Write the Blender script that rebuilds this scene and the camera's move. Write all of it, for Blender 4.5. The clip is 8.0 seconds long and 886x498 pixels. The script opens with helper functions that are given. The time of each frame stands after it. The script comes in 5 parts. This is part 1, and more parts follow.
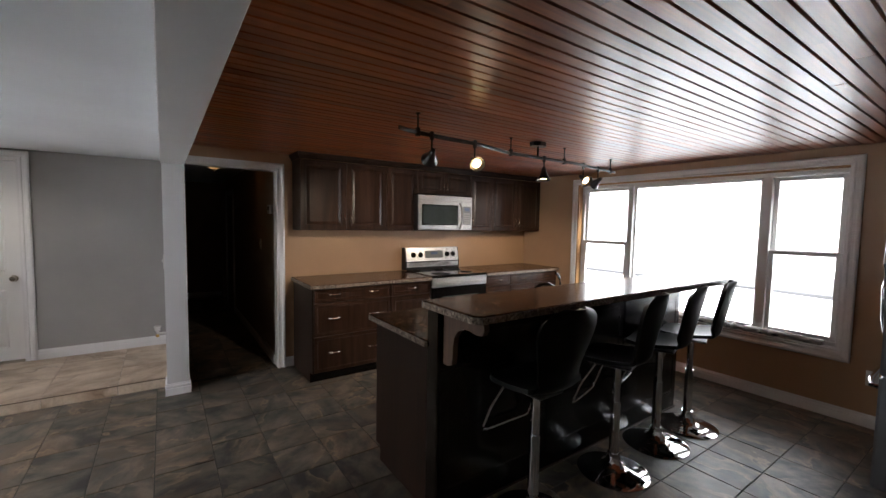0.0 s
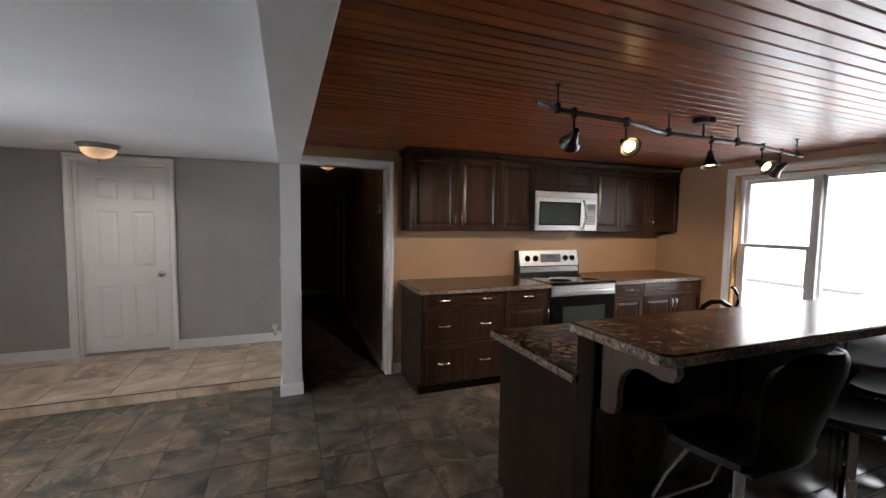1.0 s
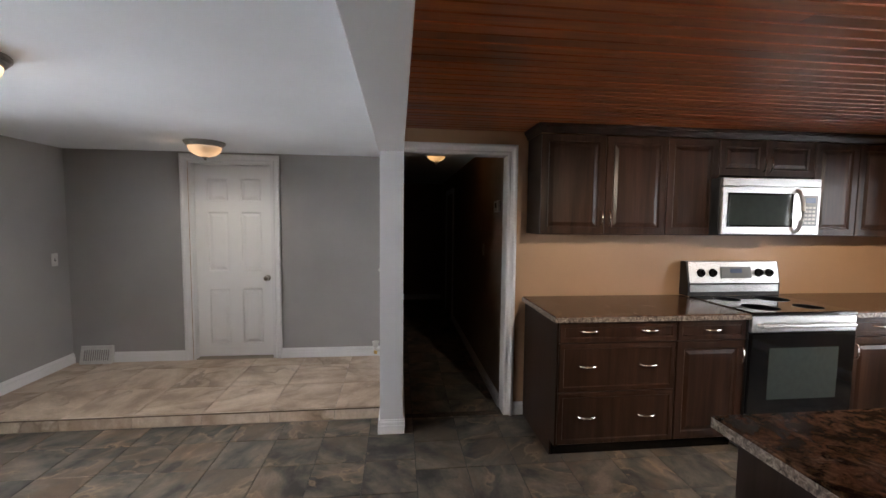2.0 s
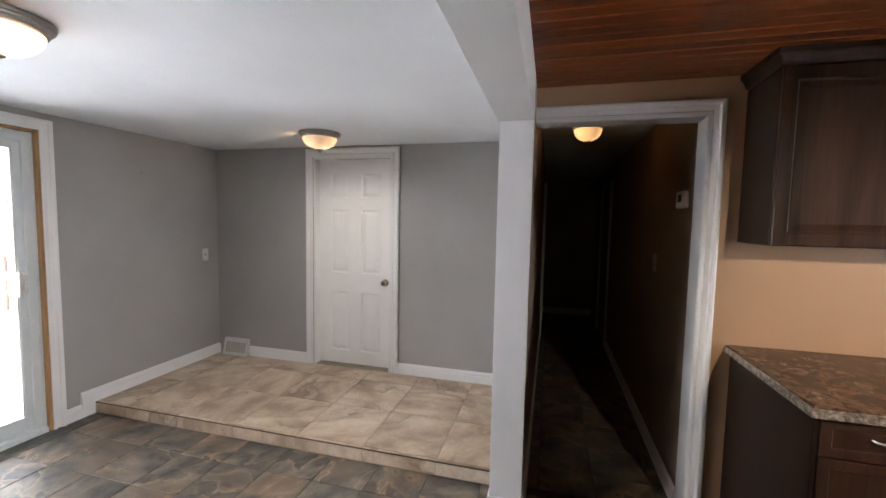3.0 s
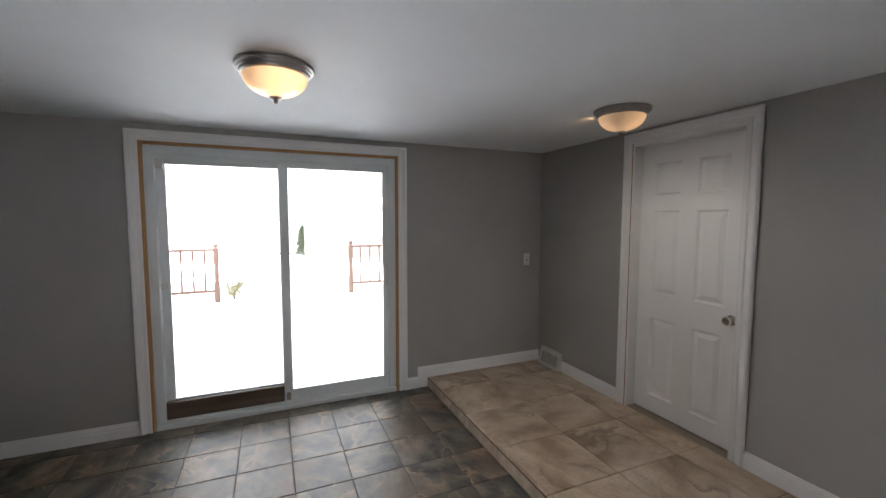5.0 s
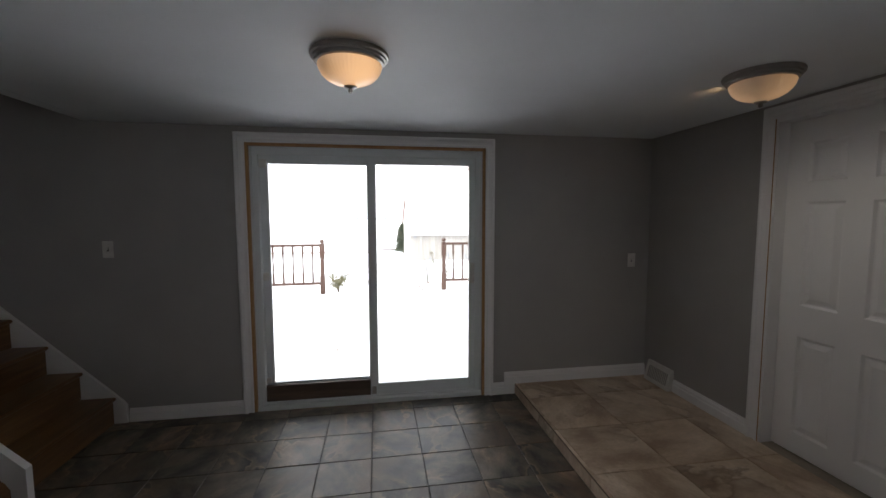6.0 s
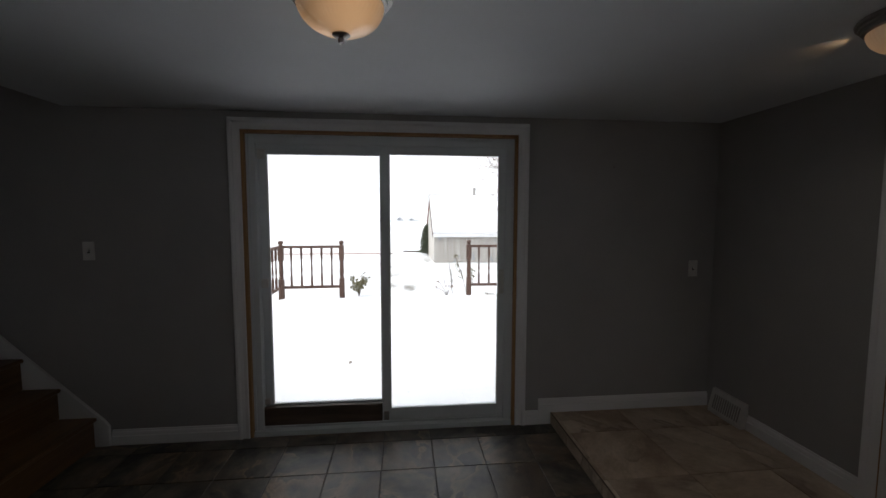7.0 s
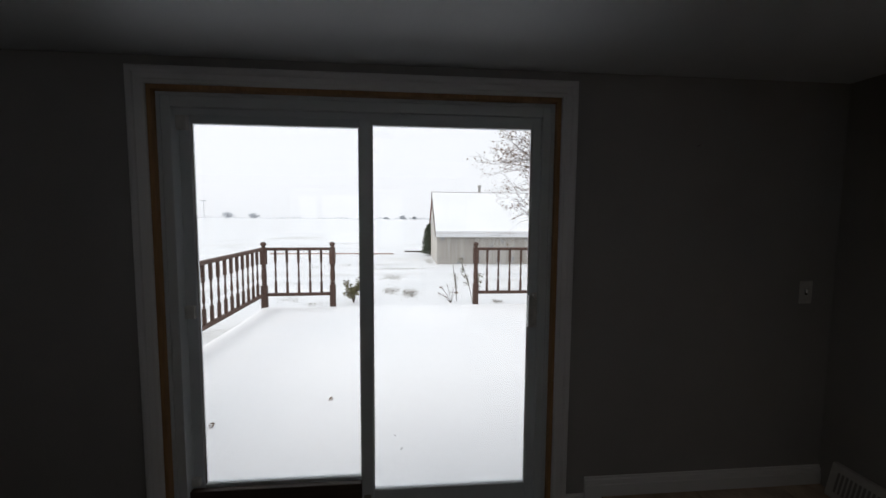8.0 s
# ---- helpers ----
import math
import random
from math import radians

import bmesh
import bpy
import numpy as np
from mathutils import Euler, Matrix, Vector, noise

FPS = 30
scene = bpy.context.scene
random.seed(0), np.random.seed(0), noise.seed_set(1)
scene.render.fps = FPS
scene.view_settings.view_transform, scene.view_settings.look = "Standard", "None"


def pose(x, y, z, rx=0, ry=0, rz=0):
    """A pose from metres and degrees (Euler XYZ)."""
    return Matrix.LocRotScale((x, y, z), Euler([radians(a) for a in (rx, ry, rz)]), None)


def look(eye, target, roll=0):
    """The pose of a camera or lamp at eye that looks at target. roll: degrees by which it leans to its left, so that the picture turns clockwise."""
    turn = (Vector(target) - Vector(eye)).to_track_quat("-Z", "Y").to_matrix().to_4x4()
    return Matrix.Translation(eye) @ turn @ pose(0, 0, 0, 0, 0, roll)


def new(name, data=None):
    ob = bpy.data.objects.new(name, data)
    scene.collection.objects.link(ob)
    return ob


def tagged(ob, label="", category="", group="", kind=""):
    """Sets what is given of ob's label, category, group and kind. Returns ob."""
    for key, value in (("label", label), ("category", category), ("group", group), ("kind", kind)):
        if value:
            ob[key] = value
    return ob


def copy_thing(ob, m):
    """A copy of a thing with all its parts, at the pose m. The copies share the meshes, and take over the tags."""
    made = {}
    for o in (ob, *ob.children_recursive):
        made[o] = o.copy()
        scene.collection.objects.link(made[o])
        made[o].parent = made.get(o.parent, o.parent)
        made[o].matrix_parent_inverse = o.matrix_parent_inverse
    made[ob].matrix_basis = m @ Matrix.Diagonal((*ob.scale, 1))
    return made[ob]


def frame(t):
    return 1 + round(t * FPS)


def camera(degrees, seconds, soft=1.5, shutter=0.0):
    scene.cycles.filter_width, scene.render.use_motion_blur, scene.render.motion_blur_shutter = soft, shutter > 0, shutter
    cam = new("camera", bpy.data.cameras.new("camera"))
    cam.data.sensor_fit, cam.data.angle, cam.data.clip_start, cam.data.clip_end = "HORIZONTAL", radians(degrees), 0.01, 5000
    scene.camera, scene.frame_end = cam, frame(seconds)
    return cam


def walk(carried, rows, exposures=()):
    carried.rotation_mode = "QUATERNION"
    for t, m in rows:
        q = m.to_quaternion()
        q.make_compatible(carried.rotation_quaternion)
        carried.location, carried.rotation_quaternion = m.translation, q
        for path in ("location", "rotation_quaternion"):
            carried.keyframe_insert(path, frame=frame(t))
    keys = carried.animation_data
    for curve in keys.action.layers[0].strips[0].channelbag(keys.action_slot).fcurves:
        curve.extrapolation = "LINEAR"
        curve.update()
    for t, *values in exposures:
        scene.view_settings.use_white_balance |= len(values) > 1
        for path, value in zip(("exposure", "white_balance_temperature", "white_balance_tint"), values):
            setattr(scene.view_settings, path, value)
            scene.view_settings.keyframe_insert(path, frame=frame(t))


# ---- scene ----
cam = camera(95.0, 8.0)
PATH = [
    (0, (0.065, -0.072, 1.507), (1.199, 1.57, 1.375), 1.0),
    (0.5, (0.088, 0.067, 1.495), (1.022, 1.83, 1.36), 0.9),
    (1, (0.113, 0.388, 1.493), (0.832, 2.249, 1.358), 0.8),
    (1.2, (0.124, 0.54, 1.497), (0.752, 2.434, 1.363), 0.7),
    (2.5, (0.255, 1.643, 1.492), (0.148, 3.635, 1.344), 0.8),
    (3, (0.315, 2.038, 1.484), (-0.192, 3.967, 1.338), 1.1),
    (3.5, (0.325, 2.402, 1.499), (-0.630, 4.151, 1.337), 0.8),
    (4, (0.316, 2.675, 1.486), (-1.038, 4.137, 1.318), 0.5),
    (4.5, (0.352, 2.847, 1.483), (-1.306, 3.955, 1.329), 0.3),
    (5, (0.391, 2.963, 1.500), (-1.445, 3.742, 1.347), 0.1),
    (6.3, (0.170, 3.118, 1.473), (-1.807, 3.374, 1.313), 0.0),
    (6.5, (0.111, 3.131, 1.479), (-1.869, 3.363, 1.321), 0.1),
    (7, (-0.21, 3.178, 1.458), (-2.194, 3.375, 1.305), 0.1),
    (7.5, (-0.607, 3.229, 1.464), (-2.592, 3.417, 1.309), 0.2),
    (8, (-1.07, 3.243, 1.467), (-3.055, 3.427, 1.307), 0.4),
]
EXPOSURE = [(0.0, 3.5), (1.0, 3.55), (2.5, 4.0), (3.5, 4.4), (4.5, 3.75), (5.0, 3.15), (6.5, 1.45), (7.0, 0.95), (8.0, 0.35)]
walk(cam, [(t, look(eye, target, roll)) for t, eye, target, roll in PATH], EXPOSURE)

# ---- world and daylight: flat overcast winter sky ----
world = bpy.data.worlds.new("overcast_sky")
scene.world = world
world.use_nodes = True
wn, wl = world.node_tree.nodes, world.node_tree.links
sky = wn.new("ShaderNodeTexSky")
sky.sky_type, sky.sun_disc = "NISHITA", False
sky.sun_elevation, sky.sun_rotation = radians(40), radians(190)
sky.air_density, sky.dust_density = 1.0, 4.0
grey = wn.new("ShaderNodeHueSaturation")
grey.inputs["Saturation"].default_value = 0.16
wl.new(sky.outputs[0], grey.inputs["Color"])
cloud = wn.new("ShaderNodeMix")
cloud.data_type, cloud.inputs[0].default_value = "RGBA", 0.88
cloud.inputs[7].default_value = (9.2, 9.45, 9.95, 1)
wl.new(grey.outputs[0], cloud.inputs[6])
wl.new(cloud.outputs[2], wn["Background"].inputs["Color"])
wn["Background"].inputs["Strength"].default_value = 0.10
sun = new("sun", bpy.data.lights.new("sun", "SUN"))
sun.data.energy, sun.data.angle, sun.data.color = 1.3, radians(25), (1.0, 0.97, 0.93)
sun.matrix_world = look((0, 0, 0), (-0.12, 0.75, -0.65))

# ---- materials ----
def shader(name, rough=0.5, metal=0.0):
    m = bpy.data.materials.new(name)
    m.use_nodes = True
    b = m.node_tree.nodes["Principled BSDF"]
    b.inputs["Roughness"].default_value, b.inputs["Metallic"].default_value = rough, metal
    return m, m.node_tree.nodes, m.node_tree.links, b


def coords(nodes, links, scale=(1, 1, 1), shift=None):
    """World position, scaled; shift adds a random offset per object or island."""
    geo = nodes.new("ShaderNodeNewGeometry")
    mul = nodes.new("ShaderNodeVectorMath")
    mul.operation = "MULTIPLY"
    mul.inputs[1].default_value = scale
    links.new(geo.outputs["Position"], mul.inputs[0])
    if shift is None:
        return mul.outputs[0]
    times = nodes.new("ShaderNodeMath")
    times.operation = "MULTIPLY"
    times.inputs[1].default_value = 43.0
    links.new(shift, times.inputs[0])
    add = nodes.new("ShaderNodeVectorMath")
    links.new(mul.outputs[0], add.inputs[0])
    links.new(times.outputs[0], add.inputs[1])
    return add.outputs[0]


def noise_of(nodes, links, vec, scale, detail=4.0, rough=0.55, warp=0.0):
    n = nodes.new("ShaderNodeTexNoise")
    n.inputs["Scale"].default_value, n.inputs["Detail"].default_value = scale, detail
    n.inputs["Roughness"].default_value, n.inputs["Distortion"].default_value = rough, warp
    links.new(vec, n.inputs["Vector"])
    return n.outputs["Fac"]


def ramp(nodes, links, fac, stops):
    r = nodes.new("ShaderNodeValToRGB")
    while len(r.color_ramp.elements) < len(stops):
        r.color_ramp.elements.new(0.5)
    for e, (p, c) in zip(r.color_ramp.elements, stops):
        e.position, e.color = p, (*c, 1)
    links.new(fac, r.inputs[0])
    return r.outputs[0]


def blend(nodes, links, fac, a, b, mode="MIX"):
    m = nodes.new("ShaderNodeMix")
    m.data_type, m.blend_type = "RGBA", mode
    for value, socket in ((fac, m.inputs[0]), (a, m.inputs[6]), (b, m.inputs[7])):
        if isinstance(value, (int, float)):
            socket.default_value = value
        elif isinstance(value, tuple):
            socket.default_value = (*value, 1)
        else:
            links.new(value, socket)
    return m.outputs[2]


def bump(nodes, links, b, height, strength, distance=0.002):
    n = nodes.new("ShaderNodeBump")
    n.inputs["Strength"].default_value, n.inputs["Distance"].default_value = strength, distance
    links.new(height, n.inputs["Height"])
    links.new(n.outputs[0], b.inputs["Normal"])


def rough_by(nodes, links, b, fac, lo, hi):
    r = nodes.new("ShaderNodeMapRange")
    r.inputs[3].default_value, r.inputs[4].default_value = lo, hi
    links.new(fac, r.inputs[0])
    links.new(r.outputs[0], b.inputs["Roughness"])


def painted(name, colour, rough=0.5, stain=0.06, grain=160.0, relief=0.15):
    """Rolled or brushed paint: faint large stains, roller texture."""
    m, n, l, b = shader(name, rough)
    p = coords(n, l)
    big = noise_of(n, l, p, 1.3, 5)
    fine = noise_of(n, l, p, grain, 2)
    dark = tuple(c * (1 - stain * 2) for c in colour)
    lite = tuple(min(1, c * (1 + stain)) for c in colour)
    l.new(ramp(n, l, big, [(0.3, dark), (0.7, lite)]), b.inputs["Base Color"])
    rough_by(n, l, b, noise_of(n, l, p, 6.0, 3), rough - 0.08, rough + 0.1)
    bump(n, l, b, fine, relief, 0.001)
    return m


def metal(name, colour, rough, brushed=None):
    m, n, l, b = shader(name, rough, 1.0)
    b.inputs["Base Color"].default_value = (*colour, 1)
    p = coords(n, l, brushed or (1, 1, 1))
    f = noise_of(n, l, p, 90.0 if brushed else 14.0, 3)
    rough_by(n, l, b, f, rough * 0.7, rough * 1.35)
    return m


def plain(name, colour, rough, spec=0.5):
    m, n, l, b = shader(name, rough)
    f = noise_of(n, l, coords(n, l), 25.0, 4)
    l.new(ramp(n, l, f, [(0.3, tuple(c * 0.85 for c in colour)), (0.7, colour)]), b.inputs["Base Color"])
    rough_by(n, l, b, f, rough * 0.85, rough * 1.15)
    b.inputs["Specular IOR Level"].default_value = spec
    return m


def wood(name, dark, light, axis, rough, grain=9.0, coat=0.0, island=False, spread=0.0, spec=0.5):
    """Wood with grain along an axis (0 x, 1 y, 2 z)."""
    m, n, l, b = shader(name, rough)
    scale = [grain, grain, grain]
    scale[axis] = grain * 0.06
    if island:
        geo = n.new("ShaderNodeNewGeometry")
        shift = geo.outputs["Random Per Island"]
    else:
        info = n.new("ShaderNodeObjectInfo")
        shift = info.outputs["Random"]
    p = coords(n, l, scale, shift)
    f = noise_of(n, l, p, 1.6, 6, 0.6, 0.8)
    fine = noise_of(n, l, p, 14.0, 3, 0.6)
    c = ramp(n, l, f, [(0.28, dark), (0.72, light)])
    c = blend(n, l, 0.35, c, ramp(n, l, fine, [(0.3, (0.35, 0.35, 0.35)), (0.6, (1, 1, 1))]), "MULTIPLY")
    if spread:
        c = blend(n, l, spread, c, ramp(n, l, shift, [(0, (0.35, 0.3, 0.28)), (0.5, (0.8, 0.75, 0.7)), (1, (1.3, 1.15, 1.0))]), "MULTIPLY")
    l.new(c, b.inputs["Base Color"])
    rough_by(n, l, b, f, rough * 0.8, rough * 1.25)
    b.inputs["Specular IOR Level"].default_value = spec
    b.inputs["Coat Weight"].default_value, b.inputs["Coat Roughness"].default_value = coat, 0.16
    bump(n, l, b, fine, 0.12, 0.001)
    return m


def stone_tile(name, stops, veins, vein_amount, rough, cloud=3.2, spread=0.6, rust=None, stretch=1.7):
    """Glazed slate or marble look: soft streaks, shifted and turned at random from tile to tile."""
    m, n, l, b = shader(name, rough)
    info = n.new("ShaderNodeObjectInfo")
    geo = n.new("ShaderNodeNewGeometry")
    add = n.new("ShaderNodeMath")
    l.new(info.outputs["Random"], add.inputs[0])
    l.new(geo.outputs["Random Per Island"], add.inputs[1])
    tint = n.new("ShaderNodeMath")
    tint.operation = "FRACT"
    l.new(add.outputs[0], tint.inputs[0])
    angle = n.new("ShaderNodeMath")
    angle.operation, angle.inputs[1].default_value = "MULTIPLY", 12.0
    l.new(add.outputs[0], angle.inputs[0])
    turn = n.new("ShaderNodeVectorRotate")
    turn.rotation_type = "Z_AXIS"
    l.new(coords(n, l, (1, 1, 1), add.outputs[0]), turn.inputs["Vector"])
    l.new(angle.outputs[0], turn.inputs["Angle"])
    long = n.new("ShaderNodeVectorMath")
    long.operation, long.inputs[1].default_value = "MULTIPLY", (1.0, stretch, 1.0)
    l.new(turn.outputs[0], long.inputs[0])
    p = long.outputs[0]
    f = noise_of(n, l, p, cloud, 7, 0.58, 0.12)
    v = noise_of(n, l, p, cloud * 0.75, 5, 0.5, 0.18)
    where = noise_of(n, l, p, cloud * 0.6, 2, 0.5)
    fine = noise_of(n, l, p, cloud * 16, 5, 0.65)
    c = ramp(n, l, f, stops)
    ridge = ramp(n, l, v, [(0.478, (0, 0, 0)), (0.50, (vein_amount,) * 3), (0.52, (vein_amount * 0.5,) * 3), (0.60, (0, 0, 0))])
    ridge = blend(n, l, 1.0, ridge, ramp(n, l, where, [(0.44, (0.06, 0.06, 0.06)), (0.60, (1, 1, 1))]), "MULTIPLY")
    if rust:
        patch = noise_of(n, l, p, cloud * 0.55, 4, 0.6, 0.3)
        c = blend(n, l, ramp(n, l, patch, [(0.50, (0, 0, 0)), (0.62, (0.75, 0.75, 0.75))]), c, rust)
    c = blend(n, l, ridge, c, veins)
    c = blend(n, l, 0.35, c, ramp(n, l, fine, [(0.3, (0.6, 0.6, 0.6)), (0.65, (1.15, 1.15, 1.15))]), "MULTIPLY")
    c = blend(n, l, spread, c, ramp(n, l, tint.outputs[0], [(0, (0.66, 0.67, 0.65)), (0.5, (0.95, 0.95, 0.93)), (1, (1.28, 1.12, 0.96))]), "MULTIPLY")
    l.new(c, b.inputs["Base Color"])
    rough_by(n, l, b, fine, rough * 0.8, rough * 1.25)
    b.inputs["Specular IOR Level"].default_value = 0.4
    bump(n, l, b, f, 0.25, 0.003)
    return m


def lamp_glass(name, colour, strength, base):
    """Frosted bowl lit by two bulbs inside: brightest near them."""
    m, n, l, b = shader(name, 0.3)
    b.inputs["Base Color"].default_value = (*base, 1)
    b.inputs["Emission Color"].default_value = (*colour, 1)
    where = n.new("ShaderNodeTexCoord")
    near = None
    for q in ((0.055, 0.03, -0.055), (-0.05, -0.035, -0.055)):
        d = n.new("ShaderNodeVectorMath")
        d.operation, d.inputs[1].default_value = "DISTANCE", q
        l.new(where.outputs["Object"], d.inputs[0])
        r = n.new("ShaderNodeMapRange")
        r.inputs[1].default_value, r.inputs[2].default_value, r.inputs[3].default_value, r.inputs[4].default_value = 0.03, 0.13, strength * 1.5, strength * 0.35
        l.new(d.outputs["Value"], r.inputs[0])
        if near is None:
            near = r.outputs[0]
        else:
            top = n.new("ShaderNodeMath")
            top.operation = "MAXIMUM"
            l.new(near, top.inputs[0])
            l.new(r.outputs[0], top.inputs[1])
            near = top.outputs[0]
    l.new(near, b.inputs["Emission Strength"])
    return m


def glowing(name, colour, strength, base=(0.8, 0.75, 0.65)):
    m, n, l, b = shader(name, 0.35)
    b.inputs["Base Color"].default_value = (*base, 1)
    b.inputs["Emission Color"].default_value = (*colour, 1)
    b.inputs["Emission Strength"].default_value = strength
    return m


def window_glass(name):
    m = bpy.data.materials.new(name)
    m.use_nodes = True
    n, l = m.node_tree.nodes, m.node_tree.links
    n.remove(n["Principled BSDF"])
    clear, shine, mix, fres = (n.new("ShaderNode" + k) for k in ("BsdfTransparent", "BsdfGlossy", "MixShader", "Fresnel"))
    clear.inputs[0].default_value = (0.965, 0.965, 0.965, 1)
    shine.inputs["Roughness"].default_value = 0.02
    fres.inputs["IOR"].default_value = 1.45
    l.new(fres.outputs[0], mix.inputs[0])
    l.new(clear.outputs[0], mix.inputs[1])
    l.new(shine.outputs[0], mix.inputs[2])
    l.new(mix.outputs[0], n["Material Output"].inputs["Surface"])
    return m


GREY_WALL = painted("warm_grey_wall_paint", (0.381, 0.370, 0.362), 0.6, 0.05)
TAN_WALL = painted("tan_wall_paint", (0.46, 0.285, 0.165), 0.42, 0.05)
WHITE_CEIL = painted("white_ceiling_paint", (0.845, 0.88, 0.915), 0.7, 0.03, 220.0, 0.25)
POST_WHITE = painted("pale_grey_trim_paint", (0.72, 0.72, 0.73), 0.5, 0.03)
TRIM = painted("white_semi_gloss_trim", (0.84, 0.84, 0.845), 0.32, 0.02, 60.0, 0.05)
DOOR_WHITE = painted("white_moulded_door", (0.90, 0.90, 0.90), 0.36, 0.02, 90.0, 0.06)
PLASTER = painted("plain_outer_wall", (0.55, 0.54, 0.52), 0.8, 0.06)
GROUT = plain("grey_grout", (0.085, 0.08, 0.074), 0.85)
GROUT_PALE = plain("beige_grout", (0.32, 0.28, 0.23), 0.85)
SLATE = stone_tile("slate_look_glazed_tile", [(0.36, (0.044, 0.043, 0.039)), (0.45, (0.090, 0.085, 0.076)), (0.53, (0.145, 0.127, 0.106)), (0.66, (0.24, 0.20, 0.16))], (0.42, 0.31, 0.205), 0.62, 0.42, 3.9, 0.5, (0.15, 0.106, 0.076), 1.6)
BEIGE = stone_tile("beige_marble_look_tile", [(0.36, (0.38, 0.275, 0.195)), (0.46, (0.50, 0.385, 0.285)), (0.55, (0.60, 0.48, 0.37)), (0.66, (0.70, 0.585, 0.475))], (0.21, 0.145, 0.095), 0.75, 0.36, 2.5, 0.12)
MOSAIC = stone_tile("dark_mosaic_tile", [(0.3, (0.02, 0.016, 0.012)), (0.7, (0.10, 0.065, 0.04))], (0.2, 0.13, 0.08), 0.3, 0.3)
STRIP = metal("bronze_edge_strip", (0.16, 0.12, 0.09), 0.35)
CEDAR = wood("varnished_cedar_plank", (0.135, 0.026, 0.007), (0.41, 0.110, 0.028), 0, 0.36, 7.0, 0.12, True, 0.5, 0.4)
CABINET = wood("espresso_stained_maple", (0.011, 0.0045, 0.003), (0.064, 0.030, 0.0175), 2, 0.30, 8.0, 0.0, spec=0.26)
CABINET_FLAT = wood("espresso_panel_veneer", (0.010, 0.005, 0.0036), (0.034, 0.018, 0.012), 2, 0.36, 5.0, 0.0, spec=0.17)
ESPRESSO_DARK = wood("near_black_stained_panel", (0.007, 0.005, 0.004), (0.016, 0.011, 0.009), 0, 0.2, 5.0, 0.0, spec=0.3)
CORBEL = wood("brown_bracket_wood", (0.05, 0.026, 0.016), (0.12, 0.065, 0.04), 2, 0.4)
STAIR_WOOD = wood("oak_stair_tread", (0.12, 0.058, 0.022), (0.27, 0.14, 0.055), 0, 0.38, 8.0, 0.2)
RAW_PINE = wood("raw_pine_jamb", (0.36, 0.19, 0.075), (0.55, 0.32, 0.14), 2, 0.6)
RAIL_WOOD = wood("weathered_red_brown_rail", (0.055, 0.028, 0.020), (0.13, 0.075, 0.054), 2, 0.75, 10.0)
DARK_BOARD = wood("dark_weathered_board", (0.05, 0.032, 0.022), (0.16, 0.105, 0.075), 1, 0.6)
NICKEL = metal("brushed_nickel", (0.72, 0.69, 0.63), 0.24)
PEWTER = metal("dull_pewter", (0.36, 0.345, 0.33), 0.42)
SATIN = metal("satin_chrome", (0.8, 0.8, 0.81), 0.22)
CHROME = metal("polished_chrome", (0.78, 0.79, 0.8), 0.06)
STEEL = metal("brushed_stainless_steel", (0.66, 0.655, 0.645), 0.28, (1, 1, 30))
STEEL_DARK = metal("dark_fridge_steel", (0.20, 0.20, 0.21), 0.34, (1, 1, 30))
ALU = painted("pale_blue_grey_aluminium", (0.70, 0.74, 0.755), 0.4, 0.03, 40.0, 0.03)
VINYL = painted("white_vinyl_frame", (0.74, 0.75, 0.76), 0.35, 0.02, 40.0, 0.03)
BLACK_GLOSS = plain("black_gloss_enamel", (0.008, 0.008, 0.009), 0.08)
BLACK_GLASS = plain("black_ceramic_glass", (0.006, 0.006, 0.007), 0.05)
BLACK_METAL = plain("black_powder_coat", (0.013, 0.012, 0.012), 0.35)
LEATHER = plain("black_leatherette", (0.005, 0.005, 0.0055), 0.45, 0.12)
GREY_PLASTIC = plain("grey_plastic", (0.12, 0.125, 0.13), 0.35)
OVEN_GLASS = plain("grey_green_oven_glass", (0.05, 0.062, 0.06), 0.035, 0.8)
DISPLAY = plain("blue_grey_display", (0.10, 0.13, 0.20), 0.12)
WHITE_PLASTIC = plain("white_plastic", (0.72, 0.71, 0.68), 0.35)
# Near-black colour in place of shade in slots and seams; plain on nail, screen.
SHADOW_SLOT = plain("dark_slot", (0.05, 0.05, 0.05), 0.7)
BRASS = metal("brass", (0.62, 0.42, 0.16), 0.3)
GLASS = window_glass("window_glass")
BOWL = lamp_glass("lit_ribbed_alabaster_glass", (1.0, 0.56, 0.26), 0.18, (0.8, 0.75, 0.65))
BOWL_DIM = lamp_glass("dim_ribbed_alabaster_glass", (1.0, 0.56, 0.26), 0.06, (0.75, 0.68, 0.58))
HALL_BOWL = lamp_glass("hall_lit_glass", (1.0, 0.55, 0.22), 0.055, (0.6, 0.5, 0.38))
BULB = glowing("halogen_bulb_face", (1.0, 0.66, 0.32), 1.6)


